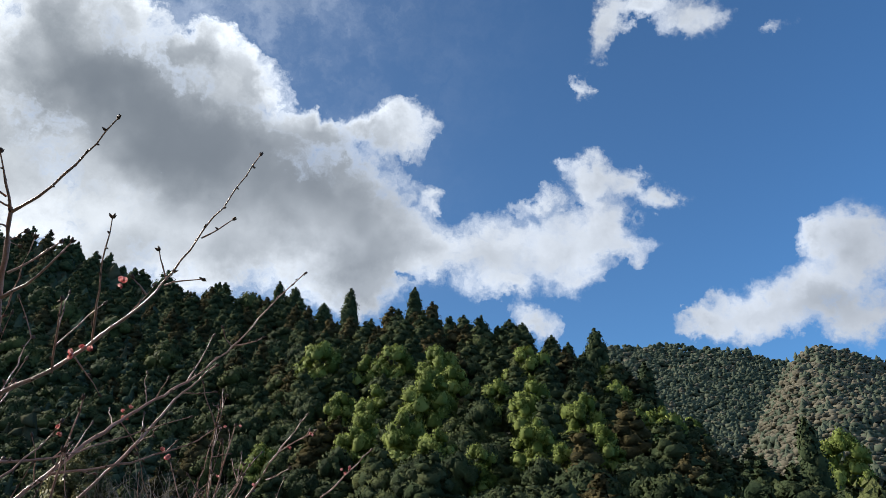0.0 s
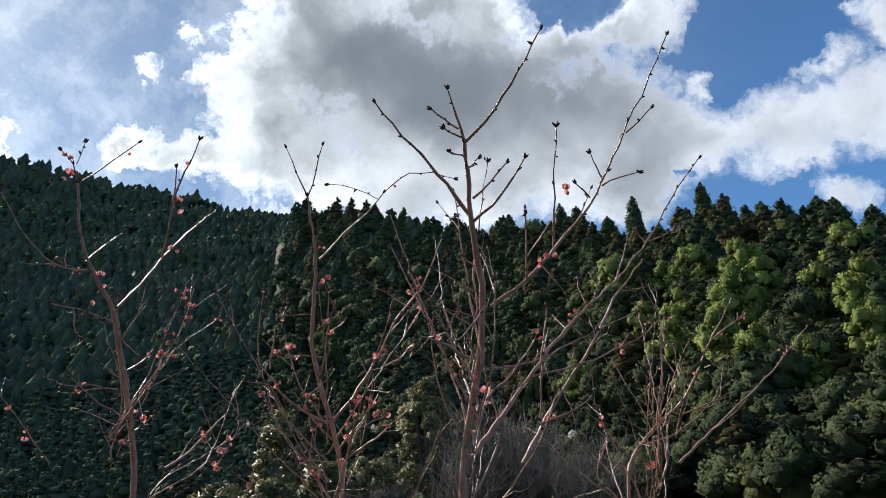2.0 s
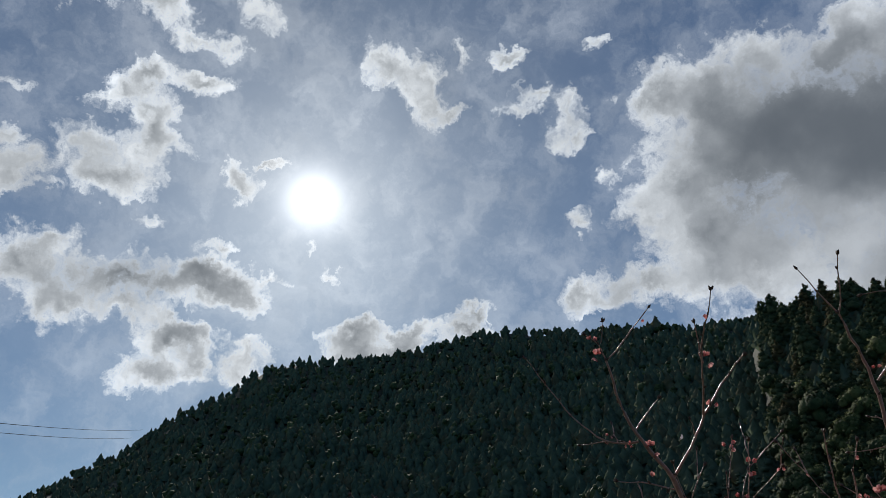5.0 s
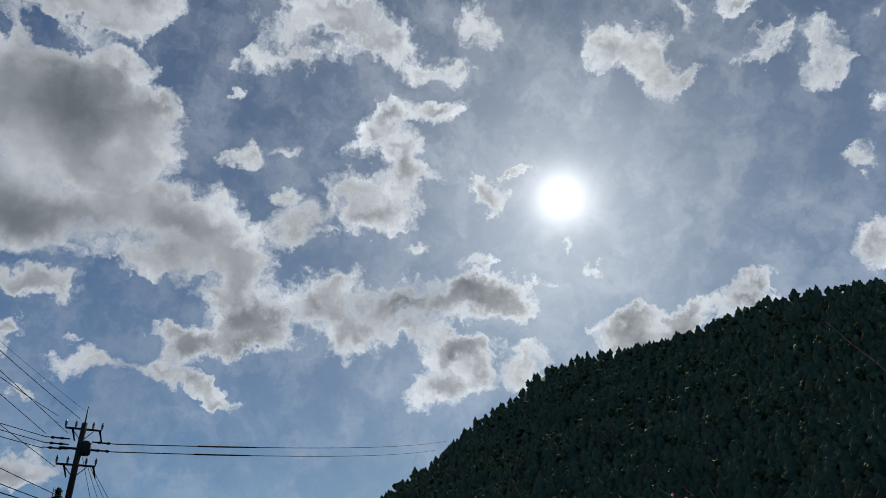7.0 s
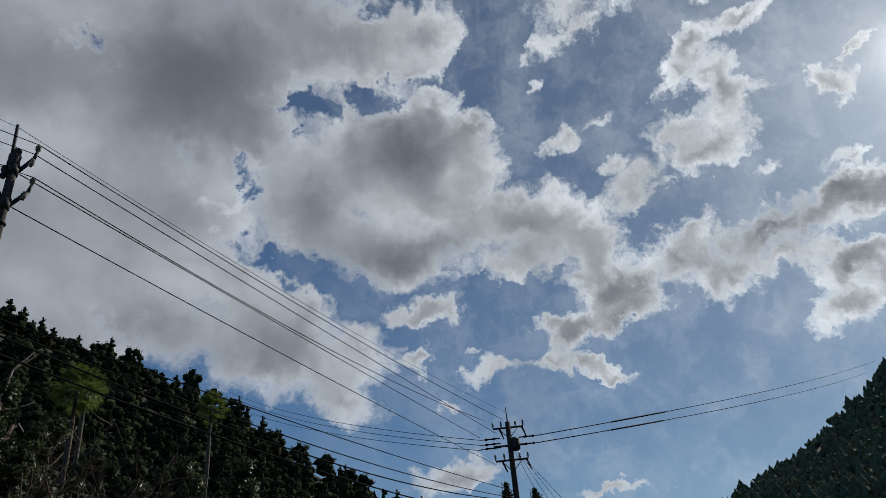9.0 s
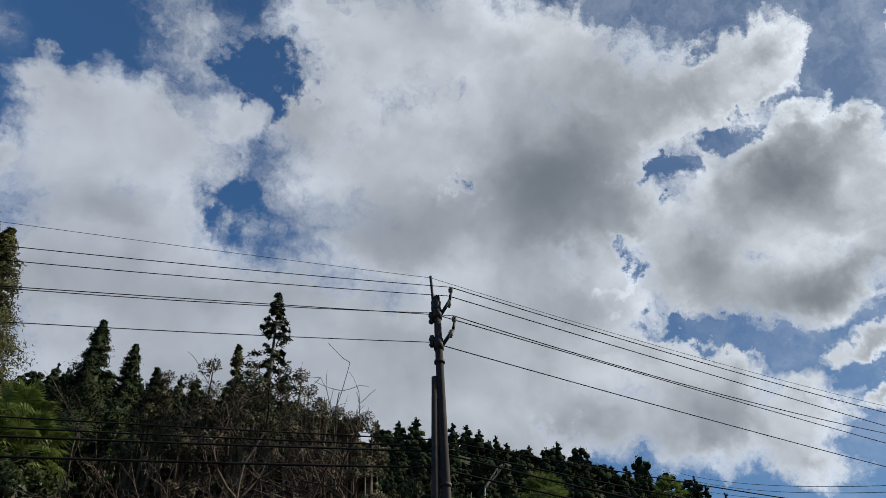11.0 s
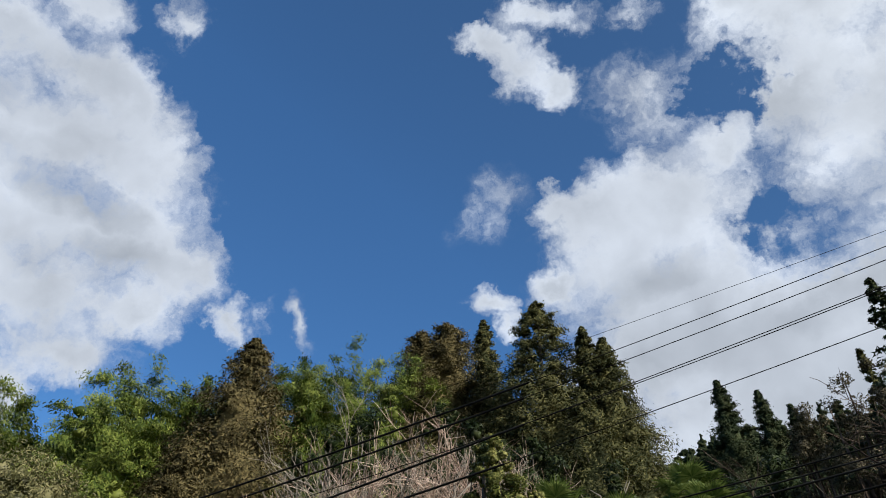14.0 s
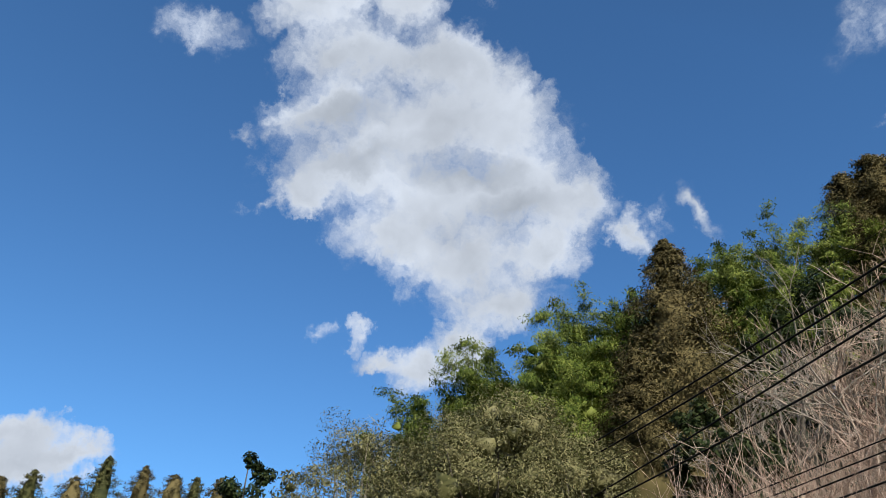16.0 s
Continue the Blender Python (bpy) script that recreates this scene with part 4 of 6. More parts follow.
# the near pole: a concrete pole with a strut pole, two bracket arms and a lightning rod
near_pole = thing("utility_pole", "weathered concrete utility pole with angled bracket arms and a bracing strut", "utility pole",
                  Matrix.Translation(P1), group="utility poles")
side = Vector((-heading(59).x, -heading(59).y, 0))
lean = Vector((0, 0, 0))
top1 = 11.95
part("pole", rods("pole", CONCRETE, ((0, 0, -0.5), lean * 11 + UP * top1, 0.135, 0.085, 14, 8)), near_pole)
part("lightning_rod", rods("lightning_rod", STEEL, (UP * 11.3 + side * 0.06, UP * 12.6 + side * 0.12, 0.04, 0.034, 8)), near_pole, "slim grey rod on the pole top")
foot = side * 0.5
part("strut", rods("strut", CONCRETE, (foot + UP * -0.5, lean * 8.5 + UP * 9.75 + side * 0.12, 0.11, 0.08, 12, 4)), near_pole, "second pole bracing the first")
ARMS1 = []
for h, reach in ((11.45, 0.26), (10.6, 0.3)):
    b = lean * h + UP * h - side * 0.1
    knee = b - side * reach * 0.85 + UP * 0.38
    tip = b - side * reach + UP * 0.58
    arm = part("bracket_arm", rods("bracket_arm", STEEL, (b, knee, 0.045, 0.045, 8), (knee, tip, 0.04, 0.035, 8)), near_pole)
    part("insulator", turned("insulator", PORCELAIN, POST_INSULATOR, tip), arm, "small pale porcelain insulator")
    part("insulator", turned("insulator", PORCELAIN, POST_INSULATOR, b - side * 0.2 + UP * 0.18), arm, "small pale porcelain insulator")
    part("clamp", rods("clamp", STEEL, (lean * h + UP * (h - 0.14), lean * h + UP * (h + 0.14), 0.115, 0.115, 12)), near_pole)
    ARMS1.append((P1 + tip + UP * 0.2, P1 + b - side * 0.2 + UP * 0.38))
part("junction_box", turned("junction_box", STEEL, [(0, 0), (0, 0.1), (0.06, 0.125), (0.3, 0.125), (0.36, 0.08), (0.36, 0)], lean * 10.9 + UP * 11.5 + side * 0.02), near_pole)
part("spool_rack", turned("spool_rack", STEEL, [(0, 0), (0, 0.05), (0.05, 0.07), (0.12, 0.04), (0.2, 0.07), (0.3, 0.05), (0.3, 0)], lean * 10.1 + UP * 11.2 + side * 0.15), near_pole)
part("spool_rack", turned("spool_rack", STEEL, [(0, 0), (0, 0.05), (0.05, 0.08), (0.12, 0.05), (0.2, 0.08), (0.3, 0.05), (0.3, 0)], lean * 8.9 + UP * 10.55 + side * 0.15), near_pole)
for k in range(9):
    h = 3.6 + 0.55 * k
    s = side * (0.2 if k % 2 else -0.2)
    part("step_bolt", rods("step_bolt", STEEL, (lean * h + UP * h, lean * h + UP * h + s * 1.15, 0.01, 0.01, 6)), near_pole)
for h in (10.1, 7.2, 6.6):
    part("band", rods("band", STEEL, (lean * h + UP * h, lean * h + UP * (h + 0.07), 0.125, 0.125, 12)), near_pole)

# the far pole: three double cross-arms with strain insulators
far_pole = thing("utility_pole", "tall concrete utility pole with crossarms, insulators and a transformer box", "utility pole",
                 Matrix.Translation(P2), group="utility poles")
part("pole", rods("pole", CONCRETE, ((0, 0, -0.5), (0, 0, 12.1), 0.19, 0.12, 14, 6)), far_pole)
part("lightning_rod", rods("lightning_rod", STEEL, ((0, 0, 11.9), (0, 0, 12.86), 0.035, 0.025, 8)), far_pole)
across = Vector((heading(19.8).x, heading(19.8).y, 0))
for h, half in ((11.83, 0.74), (10.25, 0.78)):
    arm = part("crossarm", rods("crossarm", STEEL, (UP * h - across * half, UP * h + across * half, 0.05, 0.05, 8)), far_pole)
    for k in (-1, -0.45, 0.5, 1):
        part("insulator", turned("insulator", PORCELAIN, [(z * 1.6, r) for z, r in POST_INSULATOR], across * half * k + UP * (h + 0.03)), arm)
    for k in (-1, 1):
        part("stay", rods("stay", STEEL, (UP * (h - 0.55), UP * h + across * half * 0.65 * k, 0.018, 0.018, 6)), arm)
    part("hanger", rods("hanger", CABLE, (across * half * 0.9 + UP * h, across * half * 1.12 + UP * (h - 0.5), 0.05, 0.03, 8)), arm)
    part("hanger", rods("hanger", CABLE, (across * half * -0.6 + UP * h, across * half * -0.35 + UP * (h - 0.55), 0.05, 0.03, 8)), arm)
arm = part("crossarm", rods("crossarm", STEEL, (UP * 10.95 - across * 0.8, UP * 10.95 + across * 0.8, 0.055, 0.055, 8)), far_pole)
part("transformer_box", turned("transformer_box", STEEL, [(0, 0), (0, 0.2), (0.08, 0.25), (0.5, 0.25), (0.6, 0.17), (0.6, 0)], across * 0.24 + UP * 10.7), far_pole, "drum-shaped steel box clamped to the pole")
for k, h in ((-1, 10.9), (-1, 11.1), (-1, 11.35), (1, 10.95), (1, 11.3)):
    part("strain_insulator", turned("strain_insulator", CABLE, STRAIN_INSULATOR, across * 0.45 * k + UP * h, across * k), far_pole)


def line(name, label, a, b, sag, r=0.012, sleeve=None, cuts=28):
    """A hanging conductor between two places, with an optional thick sleeve over a stretch of it."""
    u = np.linspace(0, 1, cuts)[:, None]
    pa, pb = np.array(a, float), np.array(b, float)
    pts = pa + (pb - pa) * u
    pts[:, 2] -= 4 * sag * (u * (1 - u))[:, 0]
    ob = thing(name, label, "power line", group="overhead lines")
    part("wire", mesh_of("wire", *tube(pts, r, 6), CABLE, True), ob)
    if sleeve:
        k0, k1 = int(sleeve[0] * (cuts - 1)), int(sleeve[1] * (cuts - 1)) + 1
        part("sleeve", mesh_of("sleeve", *tube(pts[k0:k1], sleeve[2], 8), CABLE, True), ob, "thick black protective sleeve")


WIRE = "thin black overhead power line hanging between poles"
rod_top = P1 + lean * 11 + UP * 12.55 + side * 0.12
line("overhead_line", WIRE, rod_top, P2 + UP * 12.6, 0.35, 0.006)
line("overhead_line", WIRE, rod_top, P3 + UP * 11.2, 0.37, 0.005)
ends2 = [across * -0.22 + UP * 12.27, across * -0.6 + UP * 11.6, across * -1.1 + UP * 12.3, across * -1.43 + UP * 11.48, across * -0.77 + UP * 10.1]
sags2, sags3 = (0.24, 0.05, 0.45, 0.05, 0.1), (0.62, 0.7, 0.15, 1.2, 0.67)
starts = [ARMS1[0][0], ARMS1[0][1] + UP * 0.14, ARMS1[1][0], P1 + UP * 11.5 + side * 0.16, P1 + lean * 9 + UP * 10.68 + side * 0.18]
ends3 = [10.21, 9.66, 7.06, 9.8, 7.46]
for k, (s, e, z3) in enumerate(zip(starts, ends2, ends3)):
    line("overhead_line", WIRE, s, P2 + e, sags2[k], 0.012)
    line("overhead_line", WIRE if k == 3 else "overhead power line with a thick black sleeve along one end", s, P3 + UP * z3 + Vector((0.3 * k, 0.2 * k, 0)), sags3[k], 0.009,
         None if k == 3 else (0.3, 1.0, 0.026))
for k, (z1, z2, sag, r) in enumerate(((8.25, 8.78, 0.17, 0.014), (8.1, 8.47, 0.46, 0.016), (7.99, 8.38, 0.71, 0.02), (7.63, 7.52, 0.49, 0.022))):
    start = P1 + UP * z1 + side * 0.2
    line("overhead_line", "black telephone cable slung low between poles", start, P2 + UP * z2, sag, r, (0.16, 0.25, r * 1.6) if k > 1 else None)
    line("overhead_line", "black telephone cable slung low between poles", start, P3 + UP * (6.6 - 0.25 * k), 0.22 + 0.04 * k, r)
for k, (az, el) in enumerate(((83.2, 15.9), (83.9, 15.3))):
    line("overhead_line", WIRE, P2 + across * 1.4 + UP * (11.3 - 0.35 * k), sight(az, el, 140), 0.6, 0.026, (0.1, 0.16, 0.045))
for k, (az, el) in enumerate(((131.5, 19.5), (131.0, 19.0), (131.2, 18.5))):
    line("overhead_line", WIRE, P2 - across * 1.4 + UP * (11.35 - 0.25 * k), sight(az, el, 90), 0.8, 0.018)
for k in range(4):
    line("guy_wire", "thin stay wire slanting down from the far pole", P2 + across * (0.2 + 0.2 * k) + UP * (10.6 - 0.2 * k), P2 + across * (3.0 + 0.9 * k) + UP * 3.5, 0.05, 0.01)


# ---- trees and shrubs near the road ----
BARK = surface("bark", ((0.05, 0.04, 0.03), (0.10, 0.085, 0.065), (0.16, 0.14, 0.11)), 3.0, 0.9, bump=0.5)
PALE_BARK = surface("pale_bark", ((0.16, 0.14, 0.115), (0.25, 0.22, 0.18), (0.36, 0.33, 0.28)), 3.0, 0.85, bump=0.3)
GREY_TWIGS = surface("grey_twigs", ((0.12, 0.10, 0.085), (0.18, 0.155, 0.13), (0.26, 0.225, 0.19)), 0.6, 0.85, islands=0.5)
VINE = surface("vine_bark", ((0.045, 0.033, 0.026), (0.085, 0.064, 0.05), (0.15, 0.12, 0.096)), 0.8, 0.9, islands=0.6)
THICKET = surface("thicket_stems", ((0.27, 0.18, 0.14), (0.43, 0.32, 0.255), (0.59, 0.47, 0.385)), 1.5, 0.8, islands=0.6)
RED_TWIGS = surface("reddish_twigs", ((0.25, 0.175, 0.135), (0.42, 0.315, 0.245), (0.57, 0.46, 0.37)), 1.5, 0.8, islands=0.6)
CULM = surface("bamboo_culm", ((0.10, 0.14, 0.04), (0.16, 0.2, 0.07), (0.22, 0.26, 0.1)), 2.0, 0.4)
OLIVE_CEDAR = surface("olive_cedar", ((0.034, 0.042, 0.016), (0.078, 0.082, 0.03), (0.14, 0.132, 0.05)), 0.35, 0.75, islands=0.6, through_light=0.15)
BROWN_CEDAR = surface("brown_cedar", ((0.044, 0.04, 0.016), (0.098, 0.082, 0.034), (0.165, 0.135, 0.06)), 0.35, 0.8, islands=0.6, through_light=0.15)
NEAR_BAMBOO = surface("near_bamboo_leaves", ((0.04, 0.068, 0.01), (0.11, 0.15, 0.024), (0.22, 0.26, 0.06)), 0.3, 0.5, islands=0.6, through_light=0.3)
GREY_LEAF = surface("greyish_leaves", ((0.075, 0.078, 0.03), (0.165, 0.16, 0.066), (0.26, 0.245, 0.12)), 0.4, 0.4, islands=0.7, through_light=0.2)
LIME_LEAF = surface("lime_leaves", ((0.07, 0.09, 0.02), (0.17, 0.18, 0.05), (0.30, 0.29, 0.10)), 0.6, 0.45, islands=0.6, through_light=0.25)
GREEN_LEAF = surface("dark_green_leaves", ((0.011, 0.02, 0.007), (0.028, 0.045, 0.014), (0.06, 0.078, 0.03)), 0.5, 0.4, islands=0.6, through_light=0.2)
TANGLE_LEAF = surface("withered_leaves", ((0.038, 0.036, 0.02), (0.085, 0.077, 0.045), (0.15, 0.13, 0.08)), 0.6, 0.7, islands=0.6, through_light=0.15)
PALM_LEAF = surface("palm_leaves", ((0.048, 0.078, 0.018), (0.11, 0.16, 0.04), (0.21, 0.255, 0.075)), 1.2, 0.4, islands=0.4, through_light=0.25)


def standing(az, el, r):
    """Foot on the ground and height of a thing at distance r whose top is seen at that heading and height."""
    p = spot(az, r)
    z = float(ground_height(p.x, p.y))
    return Vector((p.x, p.y, z - 0.2)), EYE_Z + r * math.tan(radians(el)) - z + 0.2


def cedar_tree(name, label, az, el, r, wide, leaf, seed, open_crown=0.0, boughs=120, bare=0.25, tufts_each=74, taper=0.85):
    """A near cedar: a straight trunk, drooping boughs, each bough a cluster of needle tufts."""
    rng = np.random.default_rng(seed)
    foot, h = standing(az, el, r)
    ob = thing(name, label, "tree", Matrix.Translation(foot), group="cedar trees by the road")
    u = np.linspace(0, 1, 9)
    trunk = np.stack([0.15 * np.sin(u * 3 + seed), 0.15 * np.cos(u * 2.3 + seed) - 0.15, u * h * 0.98], 1)
    part("trunk", mesh_of("trunk", *tube(trunk, 0.016 * h * (1 - 0.92 * u), 8), BARK, True), ob)
    leaves, wood_p = Pile(), Pile()
    boughs = int(boughs * 1.7)
    for k in range(boughs):
        z = 1 - (k + rng.random()) / boughs * (1 - bare)
        z = 1 - (1 - z) ** 1.25
        reach = 1.1 * wide * min(1.25, 0.04 + 1.65 * (1 - z) ** taper) * rng.uniform(0.6, 1.12) * (1 if z > 0.25 else 0.6 + 1.6 * z)
        if rng.random() < open_crown * 0.5:
            continue
        a = k * 2.4 + rng.uniform(-0.4, 0.4)
        way = np.array([math.cos(a), math.sin(a), 0])
        base = np.array([0, 0, z * h * 0.97])
        rise = 0.25 * reach * rng.uniform(0.3, 1.2) * (0.4 + z)
        m = int(tufts_each * 2.6 * (0.35 + 0.9 * min(1.0, reach / wide)))
        s = rng.uniform(0.15 if open_crown < 0.3 else 0.45, 1.0, m) ** 0.7
        c = base + way * (s * reach)[:, None] + rng.normal(size=(m, 3)) * np.array([0.13, 0.13, 0.10]) * (0.5 + 0.8 * reach) * (0.85 - 0.4 * open_crown)
        c[:, 2] += rise * np.sin(s * 2.2) - 0.12 * reach * s ** 2
        out = way * 0.8 + rng.normal(size=(m, 3)) * 0.7 + np.array([0, 0, 0.35])
        bulge = np.broadcast_to(way * 0.7 + np.array([0, 0, 0.35 + 0.4 * z]), (m, 3)) + 0.9 * (c - base - way * (s * reach)[:, None]) / (0.2 * reach + 0.2)
        leaves.put(*tufts(rng, c, bulge, np.full(m, h * 0.0065 + 0.1), 0.6, 0.46, out))
        if k % 2 == 0:
            ss = np.linspace(0, 0.85, 4)
            path = base + way * (ss * reach)[:, None]
            path[:, 2] += rise * np.sin(ss * 2.2) - 0.12 * reach * ss ** 2
            wood_p.put(*tube(path, 0.012 + 0.02 * reach / 3 * (1 - ss), 4))
    if open_crown < 0.3:
        zz = np.array([0.04, 0.2, 0.4, 0.6, 0.75, 0.87, 0.95])
        rr = wide * 0.5 * np.minimum(1.1, 0.02 + 1.4 * (1 - zz) ** taper)
        leaves.put(*lump(rng, 7, 9, rr, zz * h, 0.3))
    part("crown", leaves.mesh("crown", leaf, soft=True), ob)
    tagged(part("bough", wood_p.mesh("bough", BARK, True), ob), kind="stuff")
    return ob


cedar_tree("cedar_tree", "tall olive-green cedar with an open crown on the slope", 192.3, 38.9, 45, 3.4, OLIVE_CEDAR, 1, 0.3, 150, taper=0.7)
cedar_tree("cedar_tree", "slender dark cedar leaning into its taller neighbour", 188.2, 36.6, 44, 2.6, OLIVE_CEDAR, 2, 0.15, 120)
cedar_tree("cedar_tree", "slender dark cedar with a narrow pointed top", 186.5, 35.6, 44, 2.9, OLIVE_CEDAR, 3, 0.1, 130)
cedar_tree("cedar_tree", "round-topped brownish-green cedar on the slope", 200.9, 37.4, 50, 3.6, BROWN_CEDAR, 4, 0.05, 130, 0.15, taper=0.6)
cedar_tree("cedar_tree", "round-topped brownish-green cedar on the slope", 203.3, 36.7, 50, 3.0, BROWN_CEDAR, 5, 0.05, 120, 0.15, taper=0.6)
cedar_tree("cedar_tree", "dark green cedar with a narrow pointed top", 197.4, 37.7, 50, 2.5, OLIVE_CEDAR, 6, 0.1, 110)
cedar_tree("cedar_tree", "broad brown-tinged cedar rising out of the bamboo", 218.4, 35.0, 38, 3.5, BROWN_CEDAR, 7, 0.1, 190, 0.05)
cedar_tree("cedar_tree", "small brown-tinged cedar at the edge of the bamboo", 222.0, 27.2, 34, 2.0, BROWN_CEDAR, 8, 0.1, 90)
cedar_tree("cedar_tree", "olive-green cedar filling the slope below its neighbours", 189.0, 31.5, 40, 3.4, OLIVE_CEDAR, 9, 0.0, 130, 0.05)
cedar_tree("cedar_tree", "olive-green cedar with a drooping skirt on the slope", 185.6, 29.5, 42, 2.8, OLIVE_CEDAR, 10, 0.0, 120, 0.05)
cedar_tree("cedar_tree", "olive-green cedar filling the slope below its neighbours", 191.6, 33.2, 43, 3.2, OLIVE_CEDAR, 16, 0.0, 120, 0.05)
cedar_tree("cedar_tree", "olive-green cedar filling the slope below its neighbours", 195.6, 32.0, 44, 3.2, OLIVE_CEDAR, 17, 0.0, 120, 0.05)
cedar_tree("cedar_tree", "dark pointed cedar standing apart against the sky", 177.8, 31.1, 62, 2.7, CEDAR, 11, 0.0, 110)
cedar_tree("cedar_tree", "small dark pointed cedar against the sky", 175.0, 29.9, 66, 2.6, CEDAR, 12, 0.0, 100)
cedar_tree("cedar_tree", "small dark pointed cedar against the sky", 173.0, 28.5, 68, 2.6, CEDAR, 13, 0.0, 90)
cedar_tree("cedar_tree", "tall thin cedar with sky showing through its crown", 164.1, 35.2, 35, 2.2, CEDAR, 14, 0.7, 120, 0.3, 30)
cedar_tree("cedar_tree", "tall thin cedar with sky showing through its crown", 166.9, 31.0, 37, 1.1, OLIVE_CEDAR, 15, 0.7, 90, 0.3, 46)
for k, (az, el) in enumerate(((262.1, 16.6), (259.5, 16.8), (257.4, 16.1), (255.9, 16.5), (254.2, 16.3), (263.8, 15.3), (266.4, 14.9), (268.2, 14.5))):
    cedar_tree("cedar_tree", "slim brownish conifer in a distant row", az, el - 0.4 * (k % 2), 88, 4.2 + 0.6 * (k % 3), BROWN_CEDAR if k % 3 else OLIVE_CEDAR, 30 + k, 0.1, 80, 0.1, 46, 0.75)
for k, (az, el) in enumerate(((110.5, 12.3), (108.4, 11.7), (112.0, 9.5), (114.0, 8.8))):
    cedar_tree("cedar_tree", "bushy dark conifer at the foot of the far pole", az, el, 42, 1.6, CEDAR, 50 + k, 0.2, 70, 0.05, 26)


def bamboo_stand(az, el, r, seed, culms=17):
    rng = np.random.default_rng(seed)
    foot, h = standing(az, el, r)
    ob = thing("bamboo_stand", "dense green bamboo with arching feathery tops", "bamboo", Matrix.Translation(foot), group="bamboo grove")
    leaves = Pile()
    for k in range(culms):
        x, y = rng.normal(size=2) * 1.9
        hh = h * (1.0 if k == 0 else rng.uniform(0.62, 0.97))
        if k == 0:
            x = y = 0.0
        way, lean_by = rng.uniform(0, 6.3), rng.uniform(0.08, 0.2) * hh
        u = np.linspace(0, 1, 10)
        path = np.stack([x + np.cos(way) * lean_by * u ** 3, y + np.sin(way) * lean_by * u ** 3, hh * (u - 0.05 * u ** 5)], 1)
        part("culm", mesh_of("culm", *tube(path, 0.05 * (1 - 0.9 * u), 6), CULM, True), ob)
        leaves.put(*heads_of(rng, [(*(np.array([np.interp(q, u, path[:, c]) for c in range(3)]) + rng.normal(size=3) * 0.2), rng.uniform(0.4, 0.65) * (1.2 - 0.75 * q)) for q in (0.2, 0.35, 0.48, 0.6, 0.7)], 1, 0.25, 0.9, 0.3, 0).all())
        for j in range(29):
            s = 1 - rng.random() ** 1.1 * 0.7
            at = np.array([np.interp(s, u, path[:, c]) for c in range(3)])
            a = rng.uniform(0, 6.3)
            reach = rng.uniform(0.5, 1.5) * (1.2 - 0.6 * s) * min(1.2, h / 12)
            m = 82
            q = rng.uniform(0.1, 1, m)
            c = at + np.array([math.cos(a), math.sin(a), 0.25]) * (q * reach)[:, None] + rng.normal(size=(m, 3)) * np.array([0.22, 0.22, 0.12])
            c[:, 2] -= 0.5 * reach * q ** 2
            out = np.array([math.cos(a), math.sin(a), -0.5]) + rng.normal(size=(m, 3)) * 0.55
            leaves.put(*tufts(rng, c, np.broadcast_to(np.array([math.cos(a) * 0.6, math.sin(a) * 0.6, 0.7]), (m, 3)) + 0.25 * np.array([x, y, 0]), np.full(m, 0.205), 0.5, 0.42, out))
    part("foliage", leaves.mesh("foliage", NEAR_BAMBOO, soft=True), ob)


for k, (az, el, r) in enumerate(((235.2, 28.2, 42), (230.7, 29.9, 43), (227.0, 30.4, 44), (223.5, 32.2, 45), (214.7, 33.3, 46), (211.4, 34.5, 48),
                                 (208.9, 34.4, 48), (206.2, 34.0, 49), (232.8, 25.5, 38), (228.6, 27.5, 39), (225.2, 28.5, 40), (216.6, 30.5, 44), (220.8, 31.0, 46), (238.0, 24.0, 44))):
    bamboo_stand(az, el, r, 100 + k)


